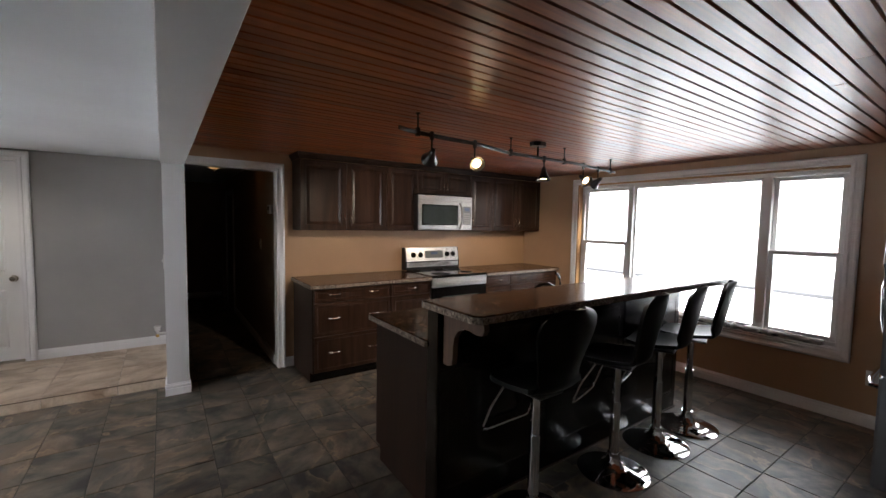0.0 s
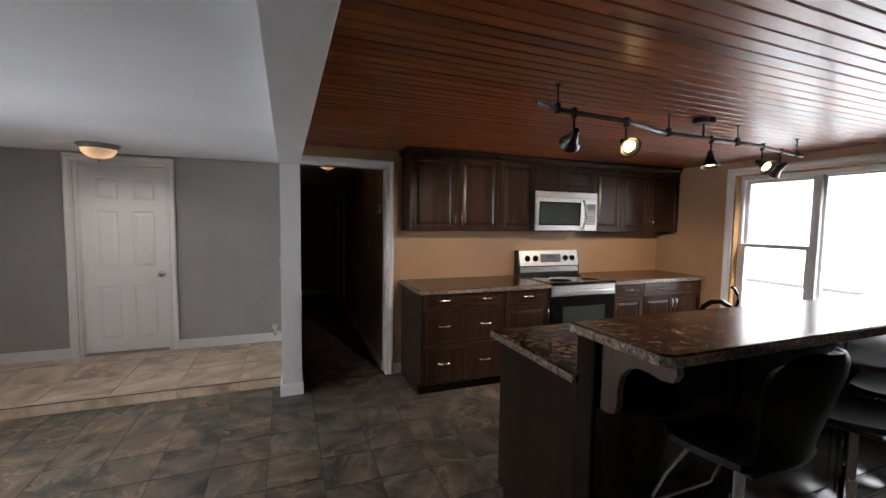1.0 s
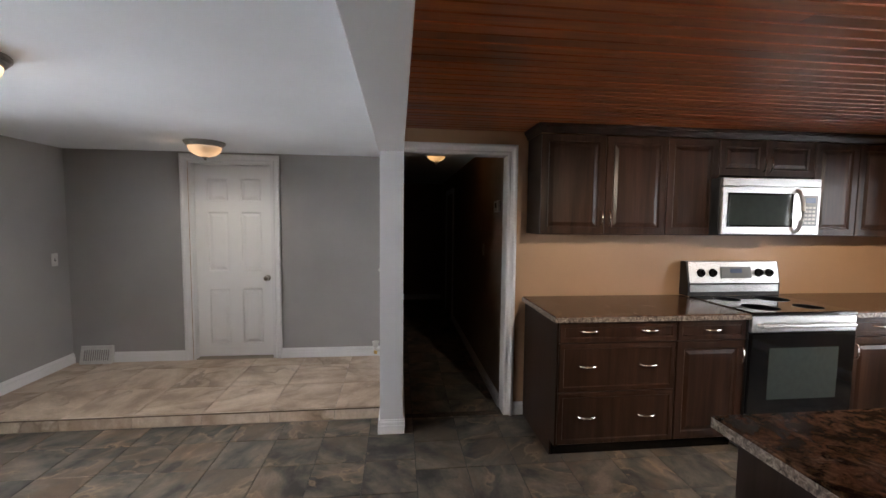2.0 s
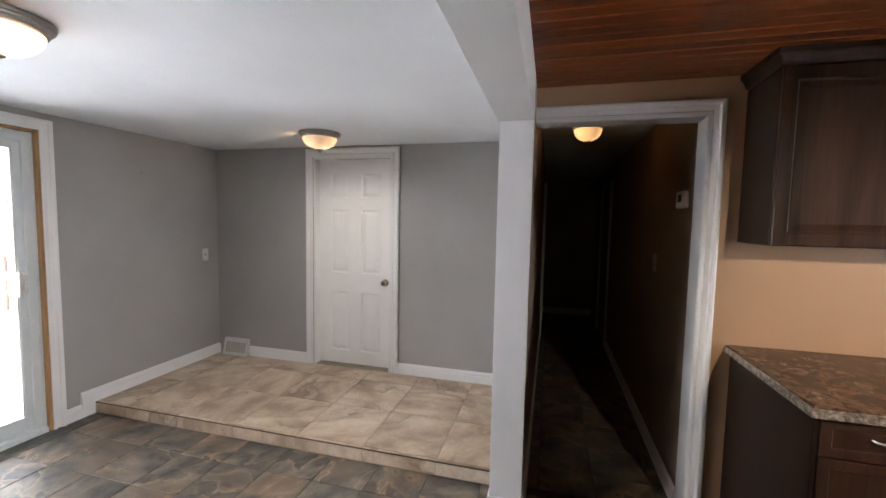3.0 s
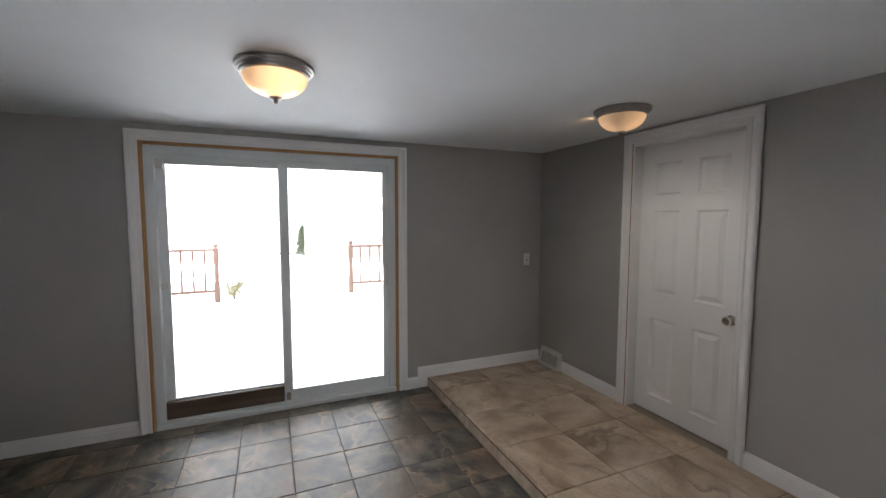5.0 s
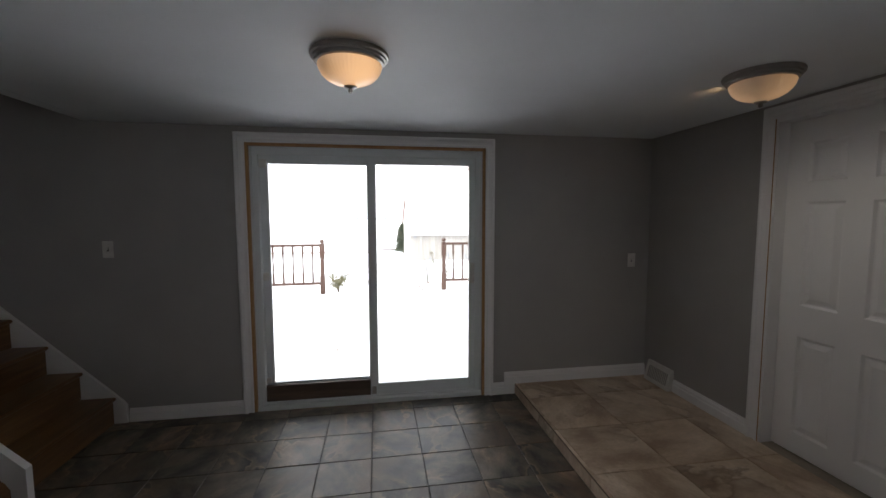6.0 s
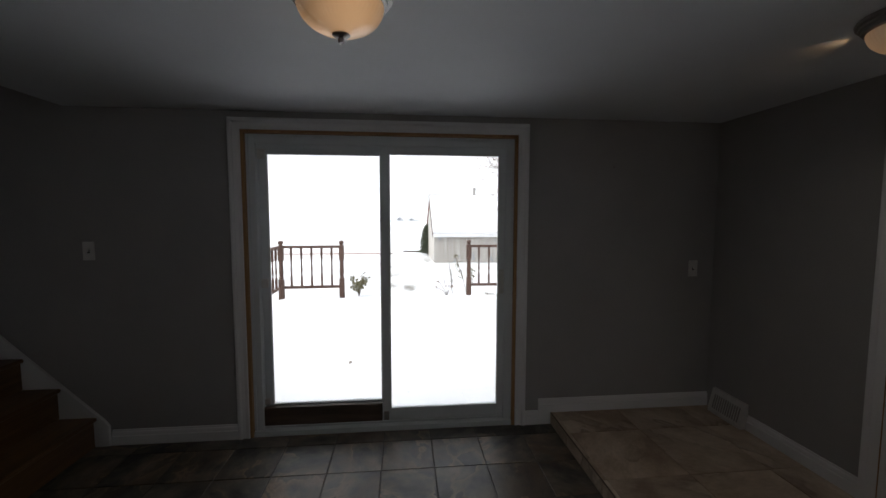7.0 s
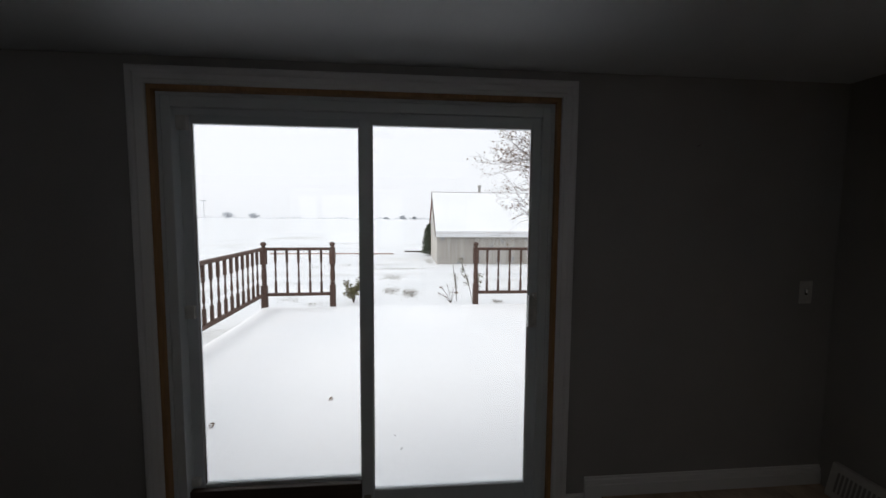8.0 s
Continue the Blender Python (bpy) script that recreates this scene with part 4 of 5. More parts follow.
worktop("worktop", 1.138, 1.222, 3.66, 1.66, BZ, "raised granite-look laminate bar top with clipped corners", 0.03)

faucet = thing("faucet", (2.52, 1.93, 0.910), "black low-arc kitchen faucet on the island", "faucet")
fb = bmesh.new()
lathe(fb, [(0.028, 0), (0.028, 0.008), (0.02, 0.014), (0.018, 0.075), (0.022, 0.09), (0.019, 0.115), (0.006, 0.122)], 18)
part("body", fb, BLACK_GLOSS, faucet, "", True)
part("spout", tube(bmesh.new(), [(-0.012, 0, 0.07), (-0.05, 0.01, 0.125), (-0.11, 0.02, 0.152), (-0.17, 0.03, 0.150), (-0.215, 0.04, 0.125), (-0.225, 0.042, 0.09)], 0.014, 10), BLACK_GLOSS, faucet, "", True)
part("lever", tube(bmesh.new(), [(0.0, 0.0, 0.118), (0.012, 0, 0.15), (0.002, 0, 0.19), (-0.03, 0, 0.225), (-0.045, 0, 0.232)], 0.009, 8), BLACK_GLOSS, faucet, "", True)


# ---- bar stools ----
def bar_stool(at, rz, label):
    """Shell seat on a gas-lift column with a round chrome base; faces +y."""
    s = thing("bar_stool", at, label, "bar stool", "stools along the bar", rz)
    part("base", lathe(bmesh.new(), [(0.205, 0.0), (0.208, 0.006), (0.19, 0.014), (0.14, 0.024), (0.09, 0.036), (0.06, 0.052), (0.043, 0.078), (0.036, 0.10), (0.0355, 0.12)], 48), CHROME, s, "polished chrome trumpet base", True)
    part("column", rod(bmesh.new(), (0, 0, 0.10), (0, 0, 0.44), 0.0285, None, 24), CHROME, s, "", True)
    part("piston", rod(bmesh.new(), (0, 0, 0.44), (0, 0, 0.675), 0.0225, None, 20), CHROME, s, "", True)
    part("seat_plate", bx(bmesh.new(), (-0.09, -0.10, 0.668), (0.09, 0.10, 0.682), 0.004), BLACK_METAL, s)
    part("lift_lever", tube(bmesh.new(), [(0.02, 0, 0.672), (0.14, -0.01, 0.668), (0.20, -0.015, 0.655)], 0.005, 6), CHROME, s, "", True)
    rest = [(-0.150, 0.08, 0.695), (-0.166, 0.15, 0.57), (-0.176, 0.195, 0.45), (-0.166, 0.20, 0.428), (-0.14, 0.202, 0.42), (0.14, 0.202, 0.42), (0.166, 0.20, 0.428), (0.176, 0.195, 0.45), (0.166, 0.15, 0.57), (0.150, 0.08, 0.695)]
    part("footrest", tube(bmesh.new(), rest, 0.0078, 8), SATIN, s, "chrome bent-tube footrest", True)
    bm = bmesh.new()
    rows = []
    for i in range(47):
        v = i / 46
        if v < 0.46:
            q = v / 0.46
            y, z = 0.205 - 0.33 * q, 0.712 - 0.016 * math.sin(q * math.pi) - 0.022 * (1 - q) ** 3
            half = 0.195 * math.sqrt(1 - 0.62 * max(0.0, 1 - q * 2.6) ** 2.2)
            curl, lift = 0.0, 0.022
        else:
            q = (v - 0.46) / 0.54
            a = min(1.0, q / 0.26) * math.pi / 2
            rise = max(0, q - 0.26)
            y, z = -0.125 - 0.06 * math.sin(a) - rise * 0.10, 0.712 + 0.06 * (1 - math.cos(a)) + rise * 0.48
            half = float(np.interp(q, (0, 0.12, 0.24, 0.40, 0.56, 0.70, 0.80, 0.88, 0.94, 0.98, 1.0), (0.193, 0.162, 0.146, 0.160, 0.186, 0.206, 0.209, 0.196, 0.166, 0.122, 0.075)))
            curl, lift = 0.05 * min(1.0, q / 0.3), 0.022 * (1 - min(1.0, q / 0.3))
        rows.append([bm.verts.new((u * half, y + curl * u * u, z + lift * u * u)) for u in (-1 + 2 * j / 12 for j in range(13))])
    for a, b in zip(rows, rows[1:]):
        for j in range(12):
            bm.faces.new((a[j], a[j + 1], b[j + 1], b[j]))
    bmesh.ops.recalc_face_normals(bm, faces=bm.faces)
    bmesh.ops.solidify(bm, geom=bm.faces[:], thickness=0.022)
    part("shell", bm, LEATHER, s, "black leatherette one-piece seat and back", True)
    return s


stool = bar_stool((1.60, 1.30, 0.0), 1, "black shell bar stool on a chrome pedestal")
for at, rz in (((2.31, 1.30, 0.0), 15), ((2.85, 1.325, 0.0), 16), ((3.30, 1.325, 0.0), 20)):
    copy_thing(stool, pose(*at, 0, 0, rz))

# ---- track light ----
track = thing("track_light", (2.54, 2.205, ZW), "black wavy track light with five spot heads", "ceiling lamp")
TP = [(1.17, 1.985), (1.325, 2.035), (1.50, 2.06), (1.80, 2.085), (2.05, 2.15), (2.24, 2.20), (2.54, 2.207), (2.885, 2.222), (3.15, 2.235), (3.40, 2.285), (3.71, 2.328), (3.82, 2.345)]


def smooth_line(pts, n=5):
    out = []
    for i in range(len(pts) - 1):
        p0, p1, p2, p3 = (Vector(pts[max(0, min(len(pts) - 1, i + k))]) for k in (-1, 0, 1, 2))
        for j in range(n):
            t = j / n
            out.append(0.5 * (2 * p1 + (p2 - p0) * t + (2 * p0 - 5 * p1 + 4 * p2 - p3) * t * t + (3 * p1 - p0 - 3 * p2 + p3) * t ** 3))
    return [*out, Vector(pts[-1])]


TZ = -0.115
part("rail", tube(bmesh.new(), [(p.x - 2.54, p.y - 2.205, TZ) for p in smooth_line(TP)], 0.013, 8, 0.45), BLACK_METAL, track)
for x, y in ((1.325, 2.037), (2.24, 2.2), (2.885, 2.223), (3.71, 2.328)):
    bm = bmesh.new()
    rod(bm, (x - 2.54, y - 2.205, TZ + 0.01), (x - 2.54, y - 2.205, -0.004), 0.0045)
    lathe(bm, [(0.005, -0.012), (0.014, -0.003), (0.014, 0.0)], 14, (x - 2.54, y - 2.205, 0))
    bx(bm, (x - 2.552, y - 2.217, TZ - 0.022), (x - 2.528, y - 2.193, TZ + 0.03), 0.003)
    part("stem", bm, BLACK_METAL, track)
bm = bmesh.new()
prism(bm, [(0.075 * math.cos(a), 0.06 * math.sin(a)) for a in (radians(22.5 + 45 * i) for i in range(8))], lambda u, v, q: (u, v, q), -0.03, 0.0)
rod(bm, (0, 0, TZ), (0, 0, -0.03), 0.007)
part("canopy", bm, BLACK_METAL, track)


def spot_head(x, y, aim, lit):
    bm = bmesh.new()
    lx, ly = x - 2.54, y - 2.205
    bx(bm, (lx - 0.011, ly - 0.011, TZ - 0.03), (lx + 0.011, ly + 0.011, TZ + 0.022), 0.003)
    rod(bm, (lx, ly, TZ - 0.03), (lx, ly, TZ - 0.105), 0.0055)
    arm = part("arm", bm, BLACK_METAL, track)
    cone = lathe(bmesh.new(), [(0.014, 0.045), (0.018, 0.03), (0.024, 0.0), (0.030, -0.02), (0.052, -0.052), (0.055, -0.060), (0.051, -0.060), (0.026, -0.03), (0.024, -0.03)], 24)
    shade = part("shade", cone, BLACK_METAL, track, "black cone spot shade", True)
    d = Vector(aim).normalized()
    m = Matrix.Translation((lx, ly, TZ - 0.115)) @ (-d).to_track_quat("Z", "Y").to_matrix().to_4x4()
    shade.matrix_basis = m
    face = part("bulb", lathe(bmesh.new(), [(0.031, -0.042), (0.028, -0.046), (0.001, -0.048)], 20), BULB if lit else GREY_PLASTIC, shade, "lit halogen bulb" if lit else "unlit bulb")
    return face


for x, y, aim, lit in ((1.43, 2.045, (0.30, 0.80, -0.42), True), (1.80, 2.085, (-0.25, -0.85, -0.5), True), (2.62, 2.208, (-0.1, -0.12, -1.0), True), (3.17, 2.24, (-0.15, -0.85, -0.55), True), (3.47, 2.297, (0.08, 0.80, -0.50), True)):
    spot_head(x, y, aim, lit)
for x, y, aim, watts in ((1.43, 2.045, (0.30, 0.80, -0.42), 5.4), (3.47, 2.297, (0.08, 0.80, -0.50), 5.4), (1.80, 2.085, (-0.25, -0.85, -0.5), 1.8), (2.62, 2.208, (-0.1, -0.12, -1.0), 2.5), (3.17, 2.24, (-0.15, -0.85, -0.55), 1.8)):
    d = Vector(aim).normalized()
    lamp = new("spot_lamp", bpy.data.lights.new("spot_lamp", "SPOT"))
    lamp.data.energy, lamp.data.color, lamp.data.spot_size, lamp.data.spot_blend, lamp.data.shadow_soft_size = watts, (1.0, 0.84, 0.66), radians(82 if watts > 4 else 105), 0.8, 0.03
    eye = Vector((x, y, ZW + TZ - 0.115)) + d * 0.064
    lamp.matrix_world = look(eye, eye + d)


# ---- flush ceiling lamps ----
def dome_lamp(at, glass, label, r=0.155):
    d = thing("ceiling_lamp", at, label, "ceiling lamp", "flush ceiling lamps")
    rim = [(r, 0.0), (r + 0.002, -0.006), (r, -0.014), (r - 0.008, -0.017), (r - 0.009, -0.024), (r - 0.016, -0.027), (r - 0.018, -0.036), (r - 0.026, -0.040), (r - 0.040, -0.040), (r - 0.040, 0.0)]
    part("rim", lathe(bmesh.new(), rim, 56), PEWTER, d, "dull pewter stepped rim", True)
    k = (r - 0.028) / 0.127
    bowl = [(0.127, -0.036), (0.127, -0.044), (0.123, -0.060), (0.113, -0.078), (0.096, -0.095), (0.073, -0.108), (0.050, -0.116), (0.032, -0.121), (0.022, -0.126)]
    part("bowl", lathe(bmesh.new(), [(q * k, z) for q, z in bowl], 144, (0, 0, 0), 0.009, 48), glass, d, "ribbed frosted glass bowl", True)
    part("finial", lathe(bmesh.new(), [(0.026, -0.122), (0.027, -0.126), (0.020, -0.131), (0.009, -0.134), (0.010, -0.142), (0.007, -0.149), (0.001, -0.150)], 18), PEWTER, d, "", True)
    return d


dome_lamp((-1.488, 2.999, ZC), BOWL, "lit flush ceiling lamp with a ribbed glass bowl and pewter rim")
dome_lamp((-1.419, 4.856, ZC), BOWL_DIM, "dimly lit flush ceiling lamp near the platform door")
dome_lamp((0.545, 5.10, 2.17), HALL_BOWL, "warm lit flush ceiling lamp in the hallway", 0.122)
for x, y, z, p, c in ((-1.488, 2.999, ZC - 0.16, 0.9, (1.0, 0.90, 0.78)), (-1.419, 4.856, ZC - 0.16, 1.2, (1.0, 0.91, 0.80)), (0.545, 5.10, 2.17 - 0.16, 0.006, (1.0, 0.48, 0.2))):
    bulb = new("lamp_glow", bpy.data.lights.new("lamp_glow", "SPOT"))
    bulb.data.energy, bulb.data.color, bulb.data.shadow_soft_size = p, c, 0.07
    bulb.data.spot_size, bulb.data.spot_blend = radians(178), 1.0
    bulb.matrix_world = look((x, y, z), (x, y + 0.001, z - 1.0))
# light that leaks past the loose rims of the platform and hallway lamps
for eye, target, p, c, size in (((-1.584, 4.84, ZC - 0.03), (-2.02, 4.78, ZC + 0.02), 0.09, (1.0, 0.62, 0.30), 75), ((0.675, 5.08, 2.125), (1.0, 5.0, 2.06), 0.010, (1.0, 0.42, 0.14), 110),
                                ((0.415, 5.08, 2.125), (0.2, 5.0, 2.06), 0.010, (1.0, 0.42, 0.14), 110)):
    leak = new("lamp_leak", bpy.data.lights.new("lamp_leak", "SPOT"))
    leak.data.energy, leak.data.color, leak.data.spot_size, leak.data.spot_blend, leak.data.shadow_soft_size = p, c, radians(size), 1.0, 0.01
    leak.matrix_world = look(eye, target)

# ---- fridge ----
fr = thing("fridge", (3.30, -0.452, 0.0), "dark stainless french-door fridge with curved handles", "fridge")
part("body", bx(bmesh.new(), (0, 0, 0.03), (0.91, 0.74, 1.76), 0.006), STEEL_DARK, fr)
for x0, x1 in ((0.003, 0.453), (0.457, 0.907)):
    part("door", bx(bmesh.new(), (x0, 0.743, 0.70), (x1, 0.81, 1.755), 0.012), STEEL_DARK, fr)
part("freezer_drawer", bx(bmesh.new(), (0.003, 0.743, 0.06), (0.907, 0.81, 0.694), 0.012), STEEL_DARK, fr)
for x in (0.42, 0.49):
    part("handle", tube(bmesh.new(), [(x, 0.81, 0.80), (x, 0.845, 0.815), (x, 0.868, 0.95), (x, 0.876, 1.15), (x, 0.876, 1.30), (x, 0.868, 1.50), (x, 0.845, 1.64), (x, 0.81, 1.655)], 0.013, 10), CHROME, fr, "curved chrome handle", True)
part("handle", tube(bmesh.new(), [(0.08, 0.81, 0.62), (0.09, 0.85, 0.62), (0.25, 0.875, 0.62), (0.455, 0.88, 0.62), (0.66, 0.875, 0.62), (0.82, 0.85, 0.62), (0.83, 0.81, 0.62)], 0.013, 10), CHROME, fr, "curved chrome freezer handle", True)
for x in (0.05, 0.86):
    for y in (0.06, 0.68):
        part("foot", rod(bmesh.new(), (x, y, 0), (x, y, 0.03), 0.02), BLACK_METAL, fr)


# ---- wall plates, vent, thermostat, small fittings ----
def switch_plate(name, m, label, kind="switch"):
    s = thing(name, (0, 0, 0), label, "wall plate")
    s.matrix_basis = m
    part("plate", bx(bmesh.new(), (-0.035, -0.006, -0.058), (0.035, 0, 0.058), 0.003), WHITE_PLASTIC, s)
    if kind == "switch":
        part("toggle", bx(bmesh.new(), (-0.005, -0.016, -0.004), (0.005, -0.0055, 0.018), 0.002), WHITE_PLASTIC, s)
        part("slot", bx(bmesh.new(), (-0.007, -0.0068, -0.013), (0.007, -0.0058, 0.013)), SHADOW_SLOT, s)
    else:
        for z in (-0.025, 0.025):
            o = part("socket", bx(bmesh.new(), (-0.017, -0.009, z - 0.016), (0.017, -0.0055, z + 0.016), 0.002), WHITE_PLASTIC, s)
            for x in (-0.007, 0.005):
                part("slot", bx(bmesh.new(), (x, -0.0098, z - 0.006), (x + 0.002, -0.0088, z + 0.008)), SHADOW_SLOT, o)
    return s


switch_plate("light_switch", pose(XW, 5.247, 1.10, 0, 0, 90), "white toggle light switch on the grey wall")
switch_plate("light_switch", pose(XW, 1.248, 1.25, 0, 0, 90), "white toggle light switch beside the stairs")
switch_plate("light_switch", pose(HALL_R, 5.01, 1.22, 0, 0, -90), "white light switch in the hallway")
switch_plate("light_switch", pose(0.066, 4.12, 1.13, 0, 0, -90), "white light switch on the partition end")
switch_plate("outlet", pose(XE, 0.545, 0.38, 0, 0, -90), "white wall outlet below the kitchen window", "outlet")
nail = thing("nail", (XW, 4.628, 1.808), "small dark nail in the bare grey wall", "nail")
part("shank", rod(bmesh.new(), (0.0, 0, 0), (0.018, 0, 0.004), 0.0018, None, 8), SHADOW_SLOT, nail)
part("head", rod(bmesh.new(), (0.018, 0, 0.004), (0.020, 0, 0.0045), 0.005, None, 10), PEWTER, nail)
th = thing("thermostat", (HALL_R, 4.45, 1.61), "white thermostat on the hallway wall", "thermostat")
part("case", bx(bmesh.new(), (-0.03, -0.06, -0.045), (0, 0.06, 0.045), 0.006), WHITE_PLASTIC, th)
part("screen", bx(bmesh.new(), (-0.032, -0.035, -0.012), (-0.0295, 0.02, 0.028)), SHADOW_SLOT, th)
vent = thing("floor_vent", (-2.69, YN, STEP + 0.001), "white metal air register at the foot of the wall", "vent")
vb = bmesh.new()
prism(vb, [(0, 0), (-0.055, 0), (-0.055, 0.02), (-0.02, 0.165), (0, 0.165)], lambda u, v, q: (q, u, v), -0.14, 0.14)
part("case", vb, WHITE_PLASTIC, vent)
for i in range(12):
    x = -0.105 + i * 0.019
    sl = bmesh.new()
    prism(sl, [(-0.054, 0.035), (-0.0505, 0.033), (-0.0275, 0.130), (-0.031, 0.132)], lambda u, v, q: (q, u, v), x, x + 0.009)
    part("slot", sl, VENT_GREY, vent)
valve = thing("pipe_valve", (0.066, 4.65, STEP + 0.30), "short white capped pipe stub with a brass nut on the partition", "pipe")
part("elbow", tube(bmesh.new(), [(0.0, 0, 0), (-0.05, 0, 0), (-0.062, 0, 0.006), (-0.066, 0, 0.02), (-0.066, 0, 0.03)], 0.012, 10), WHITE_PLASTIC, valve, "", True)
part("cap", lathe(bmesh.new(), [(0.020, 0.028), (0.023, 0.032), (0.023, 0.062), (0.029, 0.064), (0.029, 0.074), (0.012, 0.077)], 16, (-0.066, 0, 0)), WHITE_PLASTIC, valve, "", True)
part("nut", rod(bmesh.new(), (-0.066, 0, -0.03), (-0.066, 0, -0.004), 0.016, None, 6), BRASS, valve, "brass hexagon nut")

roll = thing("wrapped_roll", (XE + 0.03, 0.80, WZ0 + 0.014), "plastic-wrapped roll lying on the window sill", "roll")
rng = random.Random(8)
bm = bmesh.new()
lathe(bm, [(0.016 + rng.uniform(-0.004, 0.005), i * 0.045) for i in range(24)], 10)
r = part("bundle", bm, BLACK_METAL, roll, "dark blinds bundle")
r.matrix_basis = pose(0, 0.10, 0.022, -90, 0, 0)
bm = bmesh.new()
lathe(bm, [(0.021 + rng.uniform(-0.003, 0.012), i * 0.03) for i in range(41)], 12)
for v in bm.verts:
    v.co += Vector((rng.uniform(-1, 1), rng.uniform(-1, 1), 0)) * 0.005
wrap = part("wrapping", bm, FILM, roll, "crinkled clear plastic wrapping")
wrap.matrix_basis = pose(0, 0.04, 0.03, -90, 0, 0)

# ---- stairs ----
stairs = thing("stairs", (XW, 1.25, 0.0), "oak staircase with white skirt boards going up", "stairs")
RISE, RUN, SWID = 0.1965, 0.197, 0.93
for i in range(12):
    y, z = -i * RUN, i * RISE
    part("riser", bx(bmesh.new(), (0.022, y - 0.045, z), (SWID, y - 0.025, z + RISE - 0.026), 0.001), STAIR_WOOD, stairs)
    part("tread", bx(bmesh.new(), (0.022, y - RUN - 0.045, z + RISE - 0.0255), (SWID, y - 0.0, z + RISE), 0.008), STAIR_WOOD, stairs, "varnished oak tread")
SL = RISE / RUN
skirt = [(0.06, 0.0), (0.06, 0.13), (0.035, 0.165), (-2.35, 0.165 + 2.385 * SL), (-2.35, 2.0), (-0.03, 0.0)]
part("skirt_board", prism(bmesh.new(), skirt, lambda u, v, q: (q, u, v), 0.001, 0.021), TRIM, stairs, "white skirt board on the wall")
outer = [(0.14, 0.0), (0.14, 0.25), (0.09, 0.30), (-2.35, 0.30 + 2.44 * SL), (-2.35, 0.15 + 2.44 * SL), (0.05, 0.185), (0.07, 0.15), (0.07, 0.0)]
part("stringer", prism(bmesh.new(), outer, lambda u, v, q: (q, u, v), SWID + 0.001, SWID + 0.04), TRIM, stairs, "white outer stringer")

# ---- outdoors: deck, yard, shed, far field ----
GZ = -0.22


def height_sheet(name, x0, x1, y0, y1, nx, ny, f, material):
    xs, ys = np.linspace(x0, x1, nx), np.linspace(y0, y1, ny)
    verts = [(x, y, f(x, y)) for y in ys for x in xs]
    faces = [(j * nx + i, j * nx + i + 1, (j + 1) * nx + i + 1, (j + 1) * nx + i) for j in range(ny - 1) for i in range(nx - 1)]
    me = bpy.data.meshes.new(name)
    me.from_pydata(verts, [], faces)
    me.shade_smooth()
    me.materials.append(material)
    return new(name, me)


def graded(n, reach):
    """Grid lines dense near the house and sparse towards the horizon."""
    t = np.linspace(-1, 1, n)
    return np.sign(t) * np.abs(t) ** 4 * reach + t * 14


def ground_sheet():
    xs, ys = graded(90, 1800), graded(90, 1800) + 3
    verts, n = [], len(xs)
    for y in ys:
        for x in xs:
            far = min(1.0, max(0.0, (abs(x) - 7.5) / 6))
            z = GZ - 0.02 + far * 0.10 * (noise.noise((x * 0.25, y * 0.25, 0)) * 0.6 + noise.noise((x * 1.1, y * 1.1, 4)) * 0.25)
            if abs(x) > 60 or abs(y) > 60:
                z = GZ - 0.05 - 0.006 * (max(abs(x), abs(y)) - 60)
            if -3.2 < x < 4.8 and -2.2 < y < 9.2:
                z = -0.5
            verts.append((x, y, z))
    faces = [(j * n + i, j * n + i + 1, (j + 1) * n + i + 1, (j + 1) * n + i) for j in range(n - 1) for i in range(n - 1)]
    me = bpy.data.meshes.new("ground")
    me.from_pydata(verts, [], faces)
    me.shade_smooth()
    me.materials.append(SNOW_FIELD)
    tagged(new("ground", me), "snow-covered yard and flat open field", "ground", "", "structure")


ground_sheet()
road = setting("road", [((13.6, -60, GZ - 0.06), (18.5, 80, GZ + 0.07))], ROAD, "grey slushy road beyond the kitchen window", "road")
DX_OUT, DY0, DY1 = -7.86, 0.90, 5.66
deck = setting("deck", [((DX_OUT - 0.03, DY0 - 0.03, -0.45), (XW - 0.162, DY1 + 0.03, -0.085))], DARK_BOARD, "timber deck under the snow", "deck")
deck_snow = height_sheet("deck_snow", DX_OUT, XW - 0.165, DY0, DY1, 90, 80,
                         lambda x, y: -0.012 + 0.012 * noise.noise((x * 0.8, y * 0.8, 2)) + 0.004 * noise.noise((x * 4, y * 4, 1))
                         - 0.07 * max(0, 1 - (x - DX_OUT) / 0.10) ** 2 - 0.07 * max(0, 1 - (y - DY0) / 0.10) ** 2 - 0.07 * max(0, 1 - (DY1 - y) / 0.10) ** 2, SNOW)
tagged(deck_snow, "smooth untouched layer of fresh snow on the deck", "snow", "", "stuff")

bb = bmesh.new()
bx(bb, (-0.018, -0.018, 0.0), (0.018, 0.018, 0.20), 0.003)
lathe(bb, [(0.016, 0.20), (0.010, 0.208), (0.018, 0.222), (0.010, 0.236), (0.011, 0.25), (0.019, 0.29), (0.013, 0.40), (0.010, 0.44), (0.017, 0.455), (0.009, 0.468), (0.018, 0.482), (0.010, 0.495), (0.016, 0.505)], 8)
bx(bb, (-0.018, -0.018, 0.505), (0.018, 0.018, 0.715), 0.003)
BALUSTER = mesh_of("baluster", bb, RAIL_WOOD)
pb = bmesh.new()
bx(pb, (-0.045, -0.045, -0.10), (0.045, 0.045, 0.34), 0.004)
